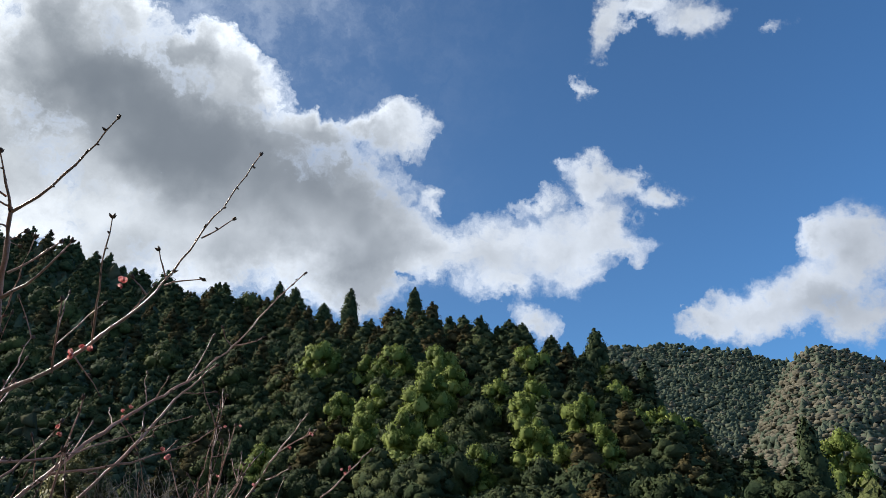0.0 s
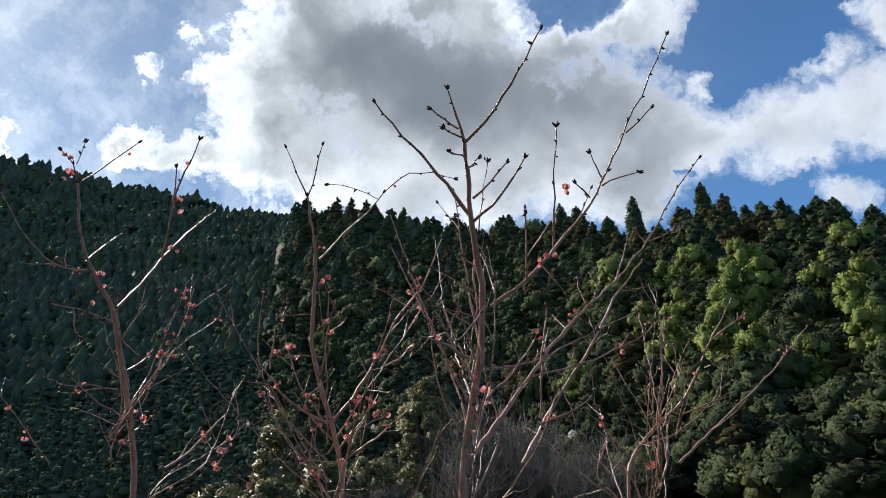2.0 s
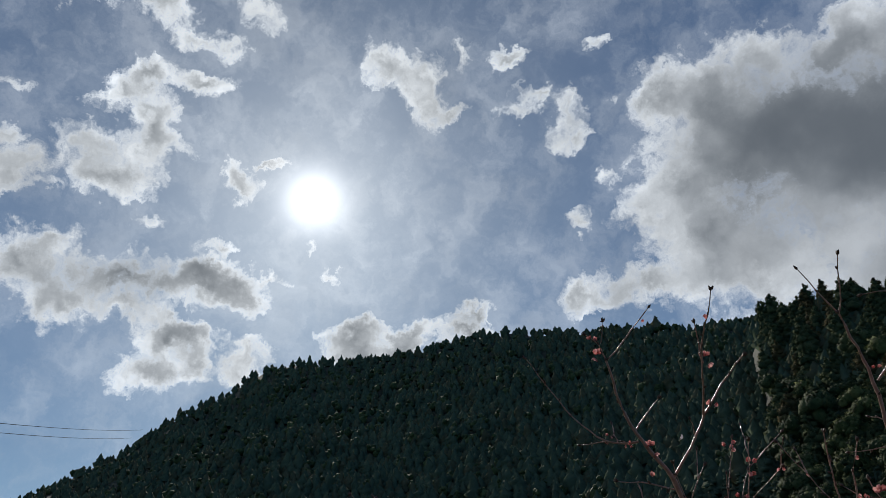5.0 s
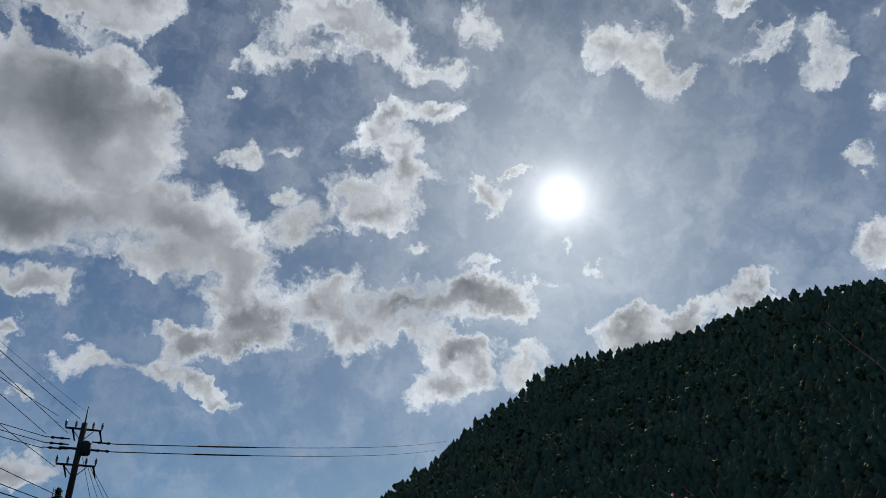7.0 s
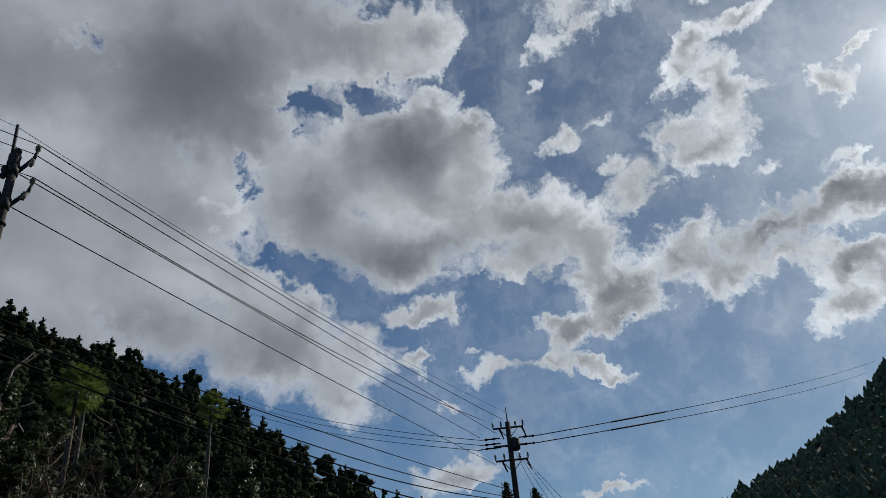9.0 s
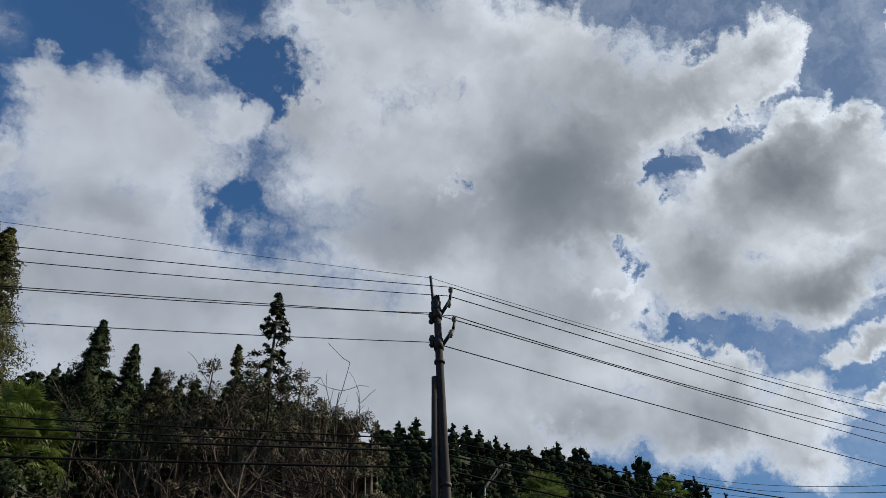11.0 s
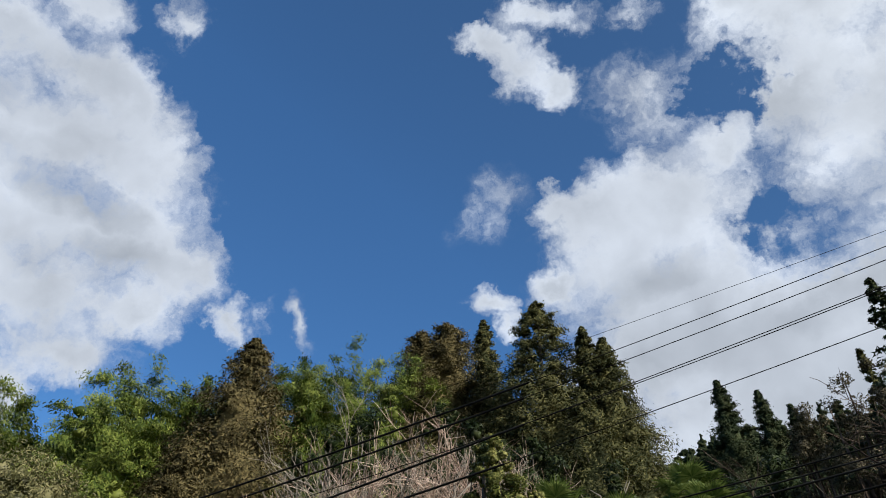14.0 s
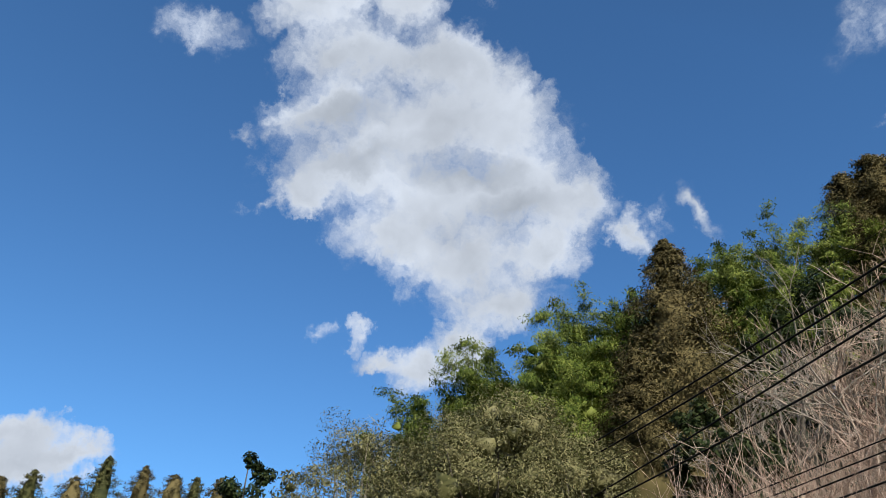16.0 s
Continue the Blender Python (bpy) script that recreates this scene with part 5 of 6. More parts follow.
def leafy_tree(name, label, category, az, el, r, wide, leaf, seed, clumps=60, leaves_each=60, tuft=0.3, low=0.25, thin=0.0, group=""):
    """A rounded tree: forking limbs carry clumps of leaves set over an uneven dome."""
    rng = np.random.default_rng(seed)
    foot, h = standing(az, el, r)
    ob = thing(name, label, category, Matrix.Translation(foot), group=group)
    leaves, limbs = Pile(), Pile()
    for k in range(clumps):
        d = rng.normal(size=3)
        d /= np.linalg.norm(d)
        d[2] = abs(d[2]) * 1.1 - 0.25
        q = rng.uniform(0.72, 1.0)
        c = np.array([d[0] * wide * q, d[1] * wide * q, h * (low + (1 - low) * (0.25 + 0.82 * d[2] * q))])
        cr = wide * rng.uniform(0.16, 0.3) * min(1.0, (110 / clumps) ** 0.35)
        m = int(leaves_each * 3)
        v = rng.normal(size=(m, 3))
        v /= np.linalg.norm(v, axis=1)[:, None]
        p = c + v * cr * rng.uniform(0.5, 1.05, m)[:, None] * np.array([1, 1, 0.8])
        leaves.put(*tufts(rng, p, v + d * 0.8 + np.array([0, 0, 0.35]), np.full(m, tuft * 0.8), 0.6, 0.5))
        if not thin:
            leaves.put(*heads_of(rng, [(*(c * np.array([0.84, 0.84, 0.96])), cr * 0.42)], 1, 0.35, 0.85).all())
        if k % 3 == 0:
            u = np.linspace(0, 1, 5)[:, None]
            start = np.array([0, 0, h * low * 0.6])
            path = start + (c - start) * u + np.sin(u * 3.1) * np.array([d[0] * 0.3, d[1] * 0.3, 0.03 * h])
            limbs.put(*tube(path, (0.022 * h * (1 - u[:, 0]) * 0.6 + 0.012), 5))
    u = np.linspace(0, 1, 5)
    part("trunk", mesh_of("trunk", *tube(np.stack([u * 0, u * 0, u * h * 0.5], 1), 0.02 * h * (1 - 0.5 * u), 8), BARK, True), ob)
    part("limb", limbs.mesh("limb", PALE_BARK if thin == 1.0 else VINE if thin else BARK, True), ob)
    part("foliage", leaves.mesh("foliage", leaf, soft=True), ob)


leafy_tree("broadleaf_tree", "large rounded evergreen tree with glossy greyish-green leaves", "tree", 233.5, 24.6, 25, 4.6, GREY_LEAF, 201, 300, 160, 0.115, 0.05)
leafy_tree("broadleaf_tree", "large rounded evergreen tree with glossy greyish-green leaves", "tree", 227.0, 21.5, 24, 3.0, GREY_LEAF, 202, 150, 160, 0.115, 0.05)
leafy_tree("broadleaf_tree", "olive-brown tree with thin foliage and sky showing through", "tree", 244.3, 22.8, 27, 3.1, GREY_LEAF, 203, 150, 110, 0.12, 0.1, 1.0)
leafy_tree("broadleaf_tree", "olive-brown tree with thin foliage and sky showing through", "tree", 240.0, 21.0, 26, 2.6, GREY_LEAF, 204, 110, 120, 0.12, 0.1, 1.0)
leafy_tree("broadleaf_tree", "small dark evergreen tree at the edge of the wood", "tree", 252.2, 18.9, 30, 1.6, GREEN_LEAF, 205, 40, 60, 0.25, 0.1)
leafy_tree("broadleaf_tree", "small dark evergreen tree at the edge of the wood", "tree", 249.5, 17.5, 30, 2.0, GREY_LEAF, 206, 40, 60, 0.25, 0.1)
leafy_tree("leafy_shrub", "lime-yellow leafy shrub beside the bare thicket", "shrub", 197.2, 29.4, 17.6, 0.62, LIME_LEAF, 207, 46, 80, 0.13, 0.78)
leafy_tree("leafy_shrub", "lime-yellow leafy shrub beside the bare thicket", "shrub", 195.4, 26.2, 17.4, 0.95, LIME_LEAF, 208, 60, 80, 0.13, 0.7)
for k, (az, el, r, w) in enumerate(((207.5, 30.8, 36, 2.6), (211.5, 29.5, 36, 2.4), (204.0, 29.0, 36, 2.2), (184.0, 25.5, 27, 1.8), (178.5, 26.0, 29, 1.9), (175.0, 25.5, 29, 1.9),
                                    (171.5, 25.0, 28, 1.8), (181.0, 22.8, 24, 1.8), (186.5, 24.0, 27, 1.7), (190.5, 26.5, 30, 1.8), (217.5, 23.5, 26, 1.6), (214.5, 21.5, 23, 1.6), (193.8, 30.0, 34, 2.0), (197.5, 31.0, 37, 2.3), (201.5, 31.5, 39, 2.4), (188.0, 27.0, 32, 2.0))):
    leafy_tree("leafy_shrub", "glossy dark green shrub on the wooded bank", "shrub", az, el, r, w, GREEN_LEAF, 220 + k, 34, 60, 0.24, 0.2, group="green shrubs on the bank")
for k, (az, el, r, w) in enumerate(((165.0, 30.2, 31, 2.3), (161.5, 29.4, 30, 2.1), (168.5, 29.2, 30, 2.0), (158.0, 27.4, 28, 2.0), (163.5, 24.0, 27, 2.0), (155.5, 23.0, 27, 1.9),
                                    (151.0, 22.0, 34, 2.3), (146.5, 20.5, 34, 2.6), (143.5, 19.0, 34, 2.2), (139.5, 17.6, 37, 2.2), (134.5, 16.8, 44, 2.6), (130.0, 16.0, 46, 2.6), (147.5, 17.5, 31, 2.2),
                                    (144.8, 16.6, 30, 2.2), (126.0, 13.8, 48, 2.4), (136.8, 14.5, 38, 2.2))):
    leafy_tree("leafy_shrub", "vine-draped evergreen shrub on the shaded bank", "shrub", az, el, r, w, GREEN_LEAF, 250 + k, 36, 60, 0.27, 0.15, group="shaded shrubs on the bank")


for k, (az, el, r, w) in enumerate(((169.3, 30.2, 26, 1.5), (166.0, 30.8, 26.5, 1.6), (162.6, 30.6, 26, 1.6), (159.6, 29.8, 26, 1.4), (156.6, 27.6, 26, 1.4), (172.4, 28.6, 27, 1.4))):
    leafy_tree("climber_tree", "dull brown-green tree smothered in withered climbers", "tree", az, el, r, w, TANGLE_LEAF, 280 + k, 90, 60, 0.13, 0.3, 0.5, group="climber-hung trees")


def forked(rng, pile, start, way, length, r, depth, kink=0.5, rise=0.12, kids=3, least=0.011):
    """Crooked bare branches that fork again and again."""
    k = 5 if depth > 1 else 3
    pts = [np.array(start, float)]
    d = np.array(way, float)
    for _ in range(k):
        d = d + rng.normal(size=3) * 0.16 * kink + np.array([0, 0, rise * 0.3])
        d /= np.linalg.norm(d)
        pts.append(pts[-1] + d * length / k)
    pts = np.array(pts)
    pile.put(*tube(pts, np.linspace(r, r * 0.6, k + 1), 5 if r > 0.025 else 3))
    if depth:
        for j in range(kids):
            i = int(rng.integers(1, k + 1))
            w = d + rng.normal(size=3) * 0.75 * kink + np.array([0, 0, rise])
            forked(rng, pile, pts[i], w / np.linalg.norm(w), length * rng.uniform(0.55, 0.8), max(r * (0.6 if depth < 4 else 0.68), least), depth - 1, kink, rise, kids, least)


def bare_tree(label, az, el, r, seed, material, stems=2, depth=4, kink=0.9, spread=0.45, girth=0.016, kids=3, share=0.33, least=0.011):
    rng = np.random.default_rng(seed)
    foot, h = standing(az, el, r)
    ob = thing("bare_tree", label, "tree", Matrix.Translation(foot), group="leafless trees")
    for s in range(stems):
        p = Pile()
        w = np.array([rng.normal() * spread, rng.normal() * spread, 1.0])
        forked(rng, p, (rng.normal() * 0.2, rng.normal() * 0.2, 0), w / np.linalg.norm(w), h * share, h * girth, depth, kink, 0.25, kids, least)
        part("limb", p.mesh("limb", material, True), ob)


GREYBARE = "leafless tree with pale crooked branches on the slope"
bare_tree(GREYBARE, 196.2, 34.0, 29, 301, PALE_BARK, 3, 5, 1.1, 0.55, 0.0065, 3, 0.31)
bare_tree("leafless tree with reddish-brown fanned twigs on the slope", 199.0, 34.5, 30, 302, RED_TWIGS, 4, 4, 1.0, 0.55, 0.006, 5, 0.33, 0.0125)
bare_tree("leafless tree with reddish-brown fanned twigs on the slope", 203.0, 33.0, 31, 303, RED_TWIGS, 4, 4, 1.0, 0.55, 0.006, 5, 0.33, 0.0125)
bare_tree(GREYBARE, 191.0, 31.0, 29, 304, PALE_BARK, 2, 4, 0.9, 0.4)
bare_tree(GREYBARE, 208.0, 29.5, 29, 305, PALE_BARK, 4, 4, 1.0, 0.45, 0.0065, 4, 0.42)
bare_tree("leafless tree hung with tangled vines", 170.5, 31.0, 24, 306, VINE, 6, 5, 1.4, 0.5, 0.0065, 3, 0.36)
bare_tree("leafless tree hung with tangled vines", 166.0, 30.0, 24, 307, VINE, 6, 5, 1.4, 0.5, 0.0065, 3, 0.36)
bare_tree("leafless tree hung with tangled vines", 161.5, 31.0, 23.5, 308, VINE, 6, 5, 1.4, 0.5, 0.0065, 3, 0.36)
bare_tree("leafless tree hung with tangled vines", 157.5, 29.0, 24, 309, VINE, 6, 5, 1.4, 0.5, 0.0065, 3, 0.36)
bare_tree("leafless tree hung with tangled vines", 154.0, 26.5, 24, 310, VINE, 6, 5, 1.4, 0.5, 0.0065, 3, 0.36)
bare_tree("thin leafless tree on the hill skyline", 180.1, 29.2, 70, 311, RED_TWIGS, 3, 4, 0.7, 0.3)
bare_tree("thin leafless tree on the hill skyline", 168.5, 29.6, 60, 317, RED_TWIGS, 4, 4, 0.9, 0.4)
bare_tree("thin leafless tree on the hill skyline", 182.0, 29.6, 70, 312, RED_TWIGS, 3, 4, 0.7, 0.3)
bare_tree("thin leafless tree on the hill skyline", 152.0, 26.4, 70, 313, RED_TWIGS, 3, 4, 0.8, 0.3)
bare_tree("thin leafless tree on the hill skyline", 148.0, 25.6, 72, 314, RED_TWIGS, 3, 4, 0.8, 0.3)
bare_tree("thin leafless tree on the shaded bank", 147.0, 20.0, 34, 315, RED_TWIGS, 3, 4, 1.0, 0.4)
for k, (az, el, r) in enumerate(((141.0, 17.8, 33), (139.2, 17.2, 33), (137.5, 16.2, 34), (142.0, 15.8, 31), (138.5, 14.6, 31))):
    bare_tree("tangle of reddish-brown leafless vines on the shaded bank", az, el, r, 316 + 30 * k, VINE, 7, 3, 1.3, 0.55, 0.008, 5, 0.42)


def bare_shrub(az, el, r, seed, stems=36):
    """A thicket of thin upright stems, each with a few side twigs."""
    rng = np.random.default_rng(seed)
    foot, h = standing(az, el, r)
    ob = thing("bare_shrub", "thicket of leafless reddish-brown upright stems", "shrub", Matrix.Translation(foot), group="leafless thicket")
    p = Pile()
    for k in range(stems):
        x, y = rng.normal(size=2) * 0.75
        w = np.array([x * 0.16 + rng.normal() * 0.12, y * 0.16 + rng.normal() * 0.12, 1.0])
        forked(rng, p, (x, y, 0), w / np.linalg.norm(w), h * rng.uniform(0.24, 0.4), 0.0095, 3, 1.0, 0.3, 3, 0.0065)
    part("stem", p.mesh("stem", THICKET, True), ob)


for k, (az, el, r) in enumerate(((194.0, 24.8, 20), (197.5, 25.8, 20.5), (201.0, 26.8, 21), (203.8, 27.6, 21.5), (206.5, 27.6, 22), (209.0, 27.2, 22), (211.5, 26.2, 22), (213.8, 25.0, 22),
                                 (215.8, 22.6, 21), (199.0, 23.5, 18.5), (203.0, 24.0, 18.5), (207.0, 23.8, 19), (211.0, 22.5, 19), (214.0, 20.0, 18.5), (191.0, 23.2, 20.5), (218.0, 18.5, 19))):
    bare_shrub(az, el, r, 400 + k)


def fan(rng, size):
    """A fan palm leaf: a stalk and a half-disc of folded blades."""
    p = Pile()
    p.put(*tube([(0, 0, 0), (size * 0.4, 0, 0.08 * size), (size * 0.8, 0, 0.04 * size)], [0.014, 0.01, 0.008], 4))
    c = np.array([size * 0.8, 0, 0.04 * size])
    for k in range(26):
        a = (k - 12.5) / 12.5 * 2.3
        l = size * 0.62 * rng.uniform(0.88, 1.05)
        d = np.array([math.cos(a), math.sin(a), 0.1])
        s = np.array([-math.sin(a), math.cos(a), 0]) * l * 0.055
        tip = c + d * l - np.array([0, 0, l * rng.uniform(0.15, 0.4)])
        mid = c + d * l * 0.6
        v = np.stack([c, mid - s, mid + np.array([0, 0, -0.02]), mid + s, tip])
        p.put(v, np.array([[0, 1, 2], [0, 2, 3], [1, 4, 2], [2, 4, 3]]))
    return p.mesh("frond", PALM_LEAF)


FANS = [fan(np.random.default_rng(500 + k), 1.15) for k in range(3)]


def fan_palm(az, el, r, seed, fronds=22):
    rng = np.random.default_rng(seed)
    foot, h = standing(az, el, r)
    ob = thing("fan_palm", "fan palm with spiky green fronds on a shaggy trunk", "palm", Matrix.Translation(foot), group="fan palms")
    top = max(0.8, h - 0.9)
    u = np.linspace(0, 1, 14)
    part("trunk", mesh_of("trunk", *tube(np.stack([0.1 * u, 0 * u, u * top], 1), 0.13 + 0.03 * np.sin(u * 60), 8), BARK, True), ob)
    for k in range(fronds):
        tilt = -75 + 125 * (k / fronds) + rng.uniform(-10, 10)
        part("frond", FANS[k % 3], ob, m=Matrix.Translation((0.1, 0, top)) @ pose(0, 0, 0, 0, tilt, k * 137.5))


for k, (az, el, r) in enumerate(((192.0, 24.2, 24), (187.0, 22.8, 25), (181.6, 24.6, 27), (180.4, 23.0, 25), (189.0, 21.0, 23), (184.0, 20.8, 24), (142.0, 20.2, 42), (132.6, 19.0, 60), (141.4, 20.0, 55))):
    fan_palm(az, el, r, 520 + k)

# ---- trees and bare bushes on the valley floor before the mountain ----
for k, (az, el, r, w) in enumerate(((24.4, 10.3, 75, 3.2), (35.0, 7.6, 70, 2.8), (35.7, 2.5, 60, 3.0), (31.8, 3.5, 62, 3.0), (25.5, 9.2, 78, 2.6), (28.5, 4.5, 66, 3.0), (39.5, 2.0, 62, 3.2))):
    leafy_tree("broadleaf_tree", "pale grey-green evergreen tree on the valley floor", "tree", az, el, r, w, GREY_LEAF, 600 + k, 46, 60, 0.42, 0.15, group="valley trees")
for k, (az, el, r) in enumerate(((18.0, 9.2, 70), (15.0, 8.0, 72), (17.0, 6.5, 66), (13.0, 7.0, 68), (20.5, 7.8, 70), (11.0, 6.0, 66), (22.8, 5.5, 64), (29.5, 3.0, 60), (19.5, 9.6, 74), (16.2, 8.6, 70), (21.5, 6.8, 66), (14.2, 5.4, 62), (25.8, 4.0, 62))):
    bare_tree("grey-brown leafless bush on the valley floor", az, el, r, 640 + k, GREY_TWIGS, 6, 3, 0.9, 0.6, 0.008, 4, 0.45)


# ---- the cherry saplings in front ----
CHERRY = surface("cherry_bark", ((0.23, 0.11, 0.085), (0.42, 0.24, 0.185), (0.58, 0.41, 0.33)), 22.0, 0.32, bump=0.25)
BUD = surface("bud_scales", ((0.05, 0.03, 0.022), (0.10, 0.055, 0.04), (0.16, 0.09, 0.06)), 60.0, 0.6)
PETAL = surface("pink_petals", ((0.44, 0.10, 0.095), (0.64, 0.23, 0.21), (0.82, 0.46, 0.43)), 60.0, 0.5, islands=0.6, through_light=0.45)
WHITE_PETAL = surface("pale_petals", ((0.75, 0.62, 0.66), (0.85, 0.76, 0.79), (0.92, 0.88, 0.9)), 60.0, 0.5, islands=0.3, through_light=0.4)
STRAW = surface("straw", ((0.22, 0.15, 0.08), (0.38, 0.28, 0.16), (0.55, 0.44, 0.28)), 14.0, 0.9, bump=0.5)
petal_rng = np.random.default_rng(71)


def flower(material, opened, count):
    """A small bunch of flowers: bent petals on thin stalks round a point."""
    p = Pile()
    for k in range(count):
        d = petal_rng.normal(size=3)
        d /= np.linalg.norm(d)
        c = d * 0.010
        a = np.cross(d, (0.3, 0.5, 0.8))
        a /= np.linalg.norm(a)
        b = np.cross(d, a)
        for j in range(5):
            t = j * 1.2566 + petal_rng.uniform(-0.15, 0.15)
            w = a * math.cos(t) + b * math.sin(t)
            s = -a * math.sin(t) + b * math.cos(t)
            l = 0.011 * petal_rng.uniform(0.8, 1.15)
            way = w * opened + d * (1 - opened)
            m = c + way * l * 0.55
            e = c + way * l + d * 0.002
            v = np.stack([c, m - s * l * 0.42, m - d * 0.0012, m + s * l * 0.42, e - s * l * 0.2, e + s * l * 0.2])
            p.put(v, np.array([[0, 1, 2], [0, 2, 3], [1, 4, 2], [2, 4, 5], [2, 5, 3]]))
    return p.mesh("blossom", material)


BLOSSOMS = [flower(PETAL, o, n) for o, n in ((0.45, 2), (0.6, 3), (0.35, 4), (0.55, 1))]
OPEN_FLOWERS = [flower(WHITE_PETAL, 0.85, n) for n in (1, 2)]
CHERRIES = {}
for name, base, label in (("main", (-1.321, 1.981, 0), "slender young cherry tree with bare twigs and pink blossoms"),
                          ("right", (-0.95, 2.9, 0), "low bare cherry sapling with thin straight twigs"),
                          ("stem", (-1.83, 2.25, 0), "young cherry tree with pink blossoms opening along its stem"),
                          ("west", (-2.4, 1.85, 0), "young leaning cherry tree with sparse pink blossoms"),
                          ("low", (-3.2, 1.21, 0), "small cherry tree with a straw-wrapped stem and long bare twigs")):
    CHERRIES[name] = thing("cherry_tree", label, "tree", Matrix.Translation(base), group="young cherry trees")
twig_rng = np.random.default_rng(9)
BUDS = {name: Pile() for name in CHERRIES}


def bud_at(pile, p, way, size):
    v, f = lump(twig_rng, 4, 5, [size * 0.25, size * 0.42, size * 0.34, size * 0.03], [0, size * 0.35, size * 0.8, size * 1.5], 0.1)
    m = np.array(Vector((0, 0, 1)).rotation_difference(Vector(way)).to_matrix())
    pile.put(v @ m.T + p, f)


def limb(tree, kind, r0, r1, *points):
    """A smooth tapering branch with knots, buds and, now and then, blossoms."""
    ob = CHERRIES[tree]
    base = np.array(ob.matrix_basis.translation)
    p = np.array(points, float) - base
    seg = np.concatenate([[0], np.cumsum(np.linalg.norm(np.diff(p, axis=0), axis=1))])
    n = max(5, int(seg[-1] / 0.035))
    u = np.linspace(0, seg[-1], n)
    q = np.stack([np.interp(u, seg, p[:, c]) for c in range(3)], 1)
    for _ in range(2):
        q[1:-1] = (q[:-2] + 2 * q[1:-1] + q[2:]) / 4
    if kind != "trunk":
        q[1:-1] += twig_rng.normal(size=(n - 2, 3)) * 0.0022
    r = np.linspace(r0, r1, n) * (1 + 0.12 * twig_rng.uniform(-1, 1, n))
    limb_ob = part(kind, mesh_of(kind, *tube(q, r, 8 if r0 > 0.007 else 6), CHERRY, True), ob)
    if kind == "trunk":
        return
    ways = np.gradient(q, axis=0)
    for i in range(1, n):
        if twig_rng.random() < 0.62:
            w = ways[i] / np.linalg.norm(ways[i]) * 0.7 + twig_rng.normal(size=3) * 0.75
            bud_at(BUDS[tree], q[i], w / np.linalg.norm(w), twig_rng.uniform(0.006, 0.011))
            if twig_rng.random() < 0.25:
                bud_at(BUDS[tree], q[i] + w * 0.004, w + twig_rng.normal(size=3) * 0.5, twig_rng.uniform(0.006, 0.01))
        low = float((q[i] + base)[2])
        chance = {"main": 0.045, "right": 0.03, "stem": 0.075, "west": 0.07, "low": 0.05}[tree] * (0.5 if low > 2.35 else 1.3)
        if twig_rng.random() < chance:
            m = Matrix.Translation(q[i] + twig_rng.normal(size=3) * 0.012) @ pose(0, 0, 0, *twig_rng.uniform(0, 360, 3))
            part("blossom", BLOSSOMS[int(twig_rng.integers(4))], limb_ob, m=m @ Matrix.Scale(float(twig_rng.uniform(0.9, 1.9)), 4))
        if low < 2.35 and twig_rng.random() < 0.17:
            w = ways[i] / np.linalg.norm(ways[i]) + twig_rng.normal(size=3) * 0.9 + np.array([0, 0, 0.3])
            w /= np.linalg.norm(w)
            l = twig_rng.uniform(0.04, 0.16)
            uu = np.linspace(0, 1, 5)[:, None]
            s = q[i] + w * l * uu + twig_rng.normal(size=(5, 3)) * 0.003 * uu
            part("spur", mesh_of("spur", *tube(s, np.linspace(0.0022, 0.0011, 5), 5), CHERRY, True), limb_ob)
            bud_at(BUDS[tree], s[-1], w, 0.011)
            bud_at(BUDS[tree], s[2], w + twig_rng.normal(size=3) * 0.8, 0.009)
    for _ in range(3):
        w = ways[-1] / np.linalg.norm(ways[-1]) + twig_rng.normal(size=3) * 0.35
        bud_at(BUDS[tree], q[-1], w / np.linalg.norm(w), 0.011)


limb("main", "trunk", .019, .010, (-1.321, 1.981, 0.0), (-1.311, 1.981, 0.828), (-1.289, 1.981, 1.655), (-1.262, 1.981, 1.795), (-1.21, 1.953, 1.965), (-1.181, 1.905, 2.152))
limb("main", "branch", .010, .006, (-1.181, 1.905, 2.152), (-1.187, 1.852, 2.293), (-1.175, 1.81, 2.4), (-1.162, 1.748, 2.534))
limb("main", "twig", .005, .002, (-1.162, 1.748, 2.534), (-1.069, 1.735, 2.603), (-0.99, 1.708, 2.675), (-0.895, 1.664, 2.784))
limb("main", "twig", .005, .002, (-1.162, 1.748, 2.534), (-1.162, 1.692, 2.607), (-1.168, 1.644, 2.656))
limb("main", "twig", .003, .002, (-1.17, 1.723, 2.569), (-1.202, 1.675, 2.582), (-1.214, 1.633, 2.598))
limb("main", "twig", .003, .002, (-1.165, 1.738, 2.548), (-1.19, 1.71, 2.553), (-1.199, 1.689, 2.561))
limb("main", "twig", .003, .0015, (-1.167, 1.765, 2.497), (-1.178, 1.727, 2.49), (-1.188, 1.699, 2.488))
limb("main", "twig", .003, .0015, (-1.166, 1.781, 2.468), (-1.147, 1.791, 2.487), (-1.137, 1.79, 2.498))
limb("main", "twig", .006, .002, (-1.184, 1.834, 2.339), (-1.245, 1.777, 2.451), (-1.308, 1.712, 2.533), (-1.381, 1.61, 2.648))
limb("main", "twig", .005, .002, (-1.185, 1.841, 2.32), (-1.102, 1.825, 2.359), (-1.025, 1.781, 2.418), (-0.993, 1.772, 2.459))
limb("main", "twig", .004, .002, (-1.168, 1.819, 2.388), (-1.122, 1.848, 2.444), (-1.075, 1.862, 2.502))
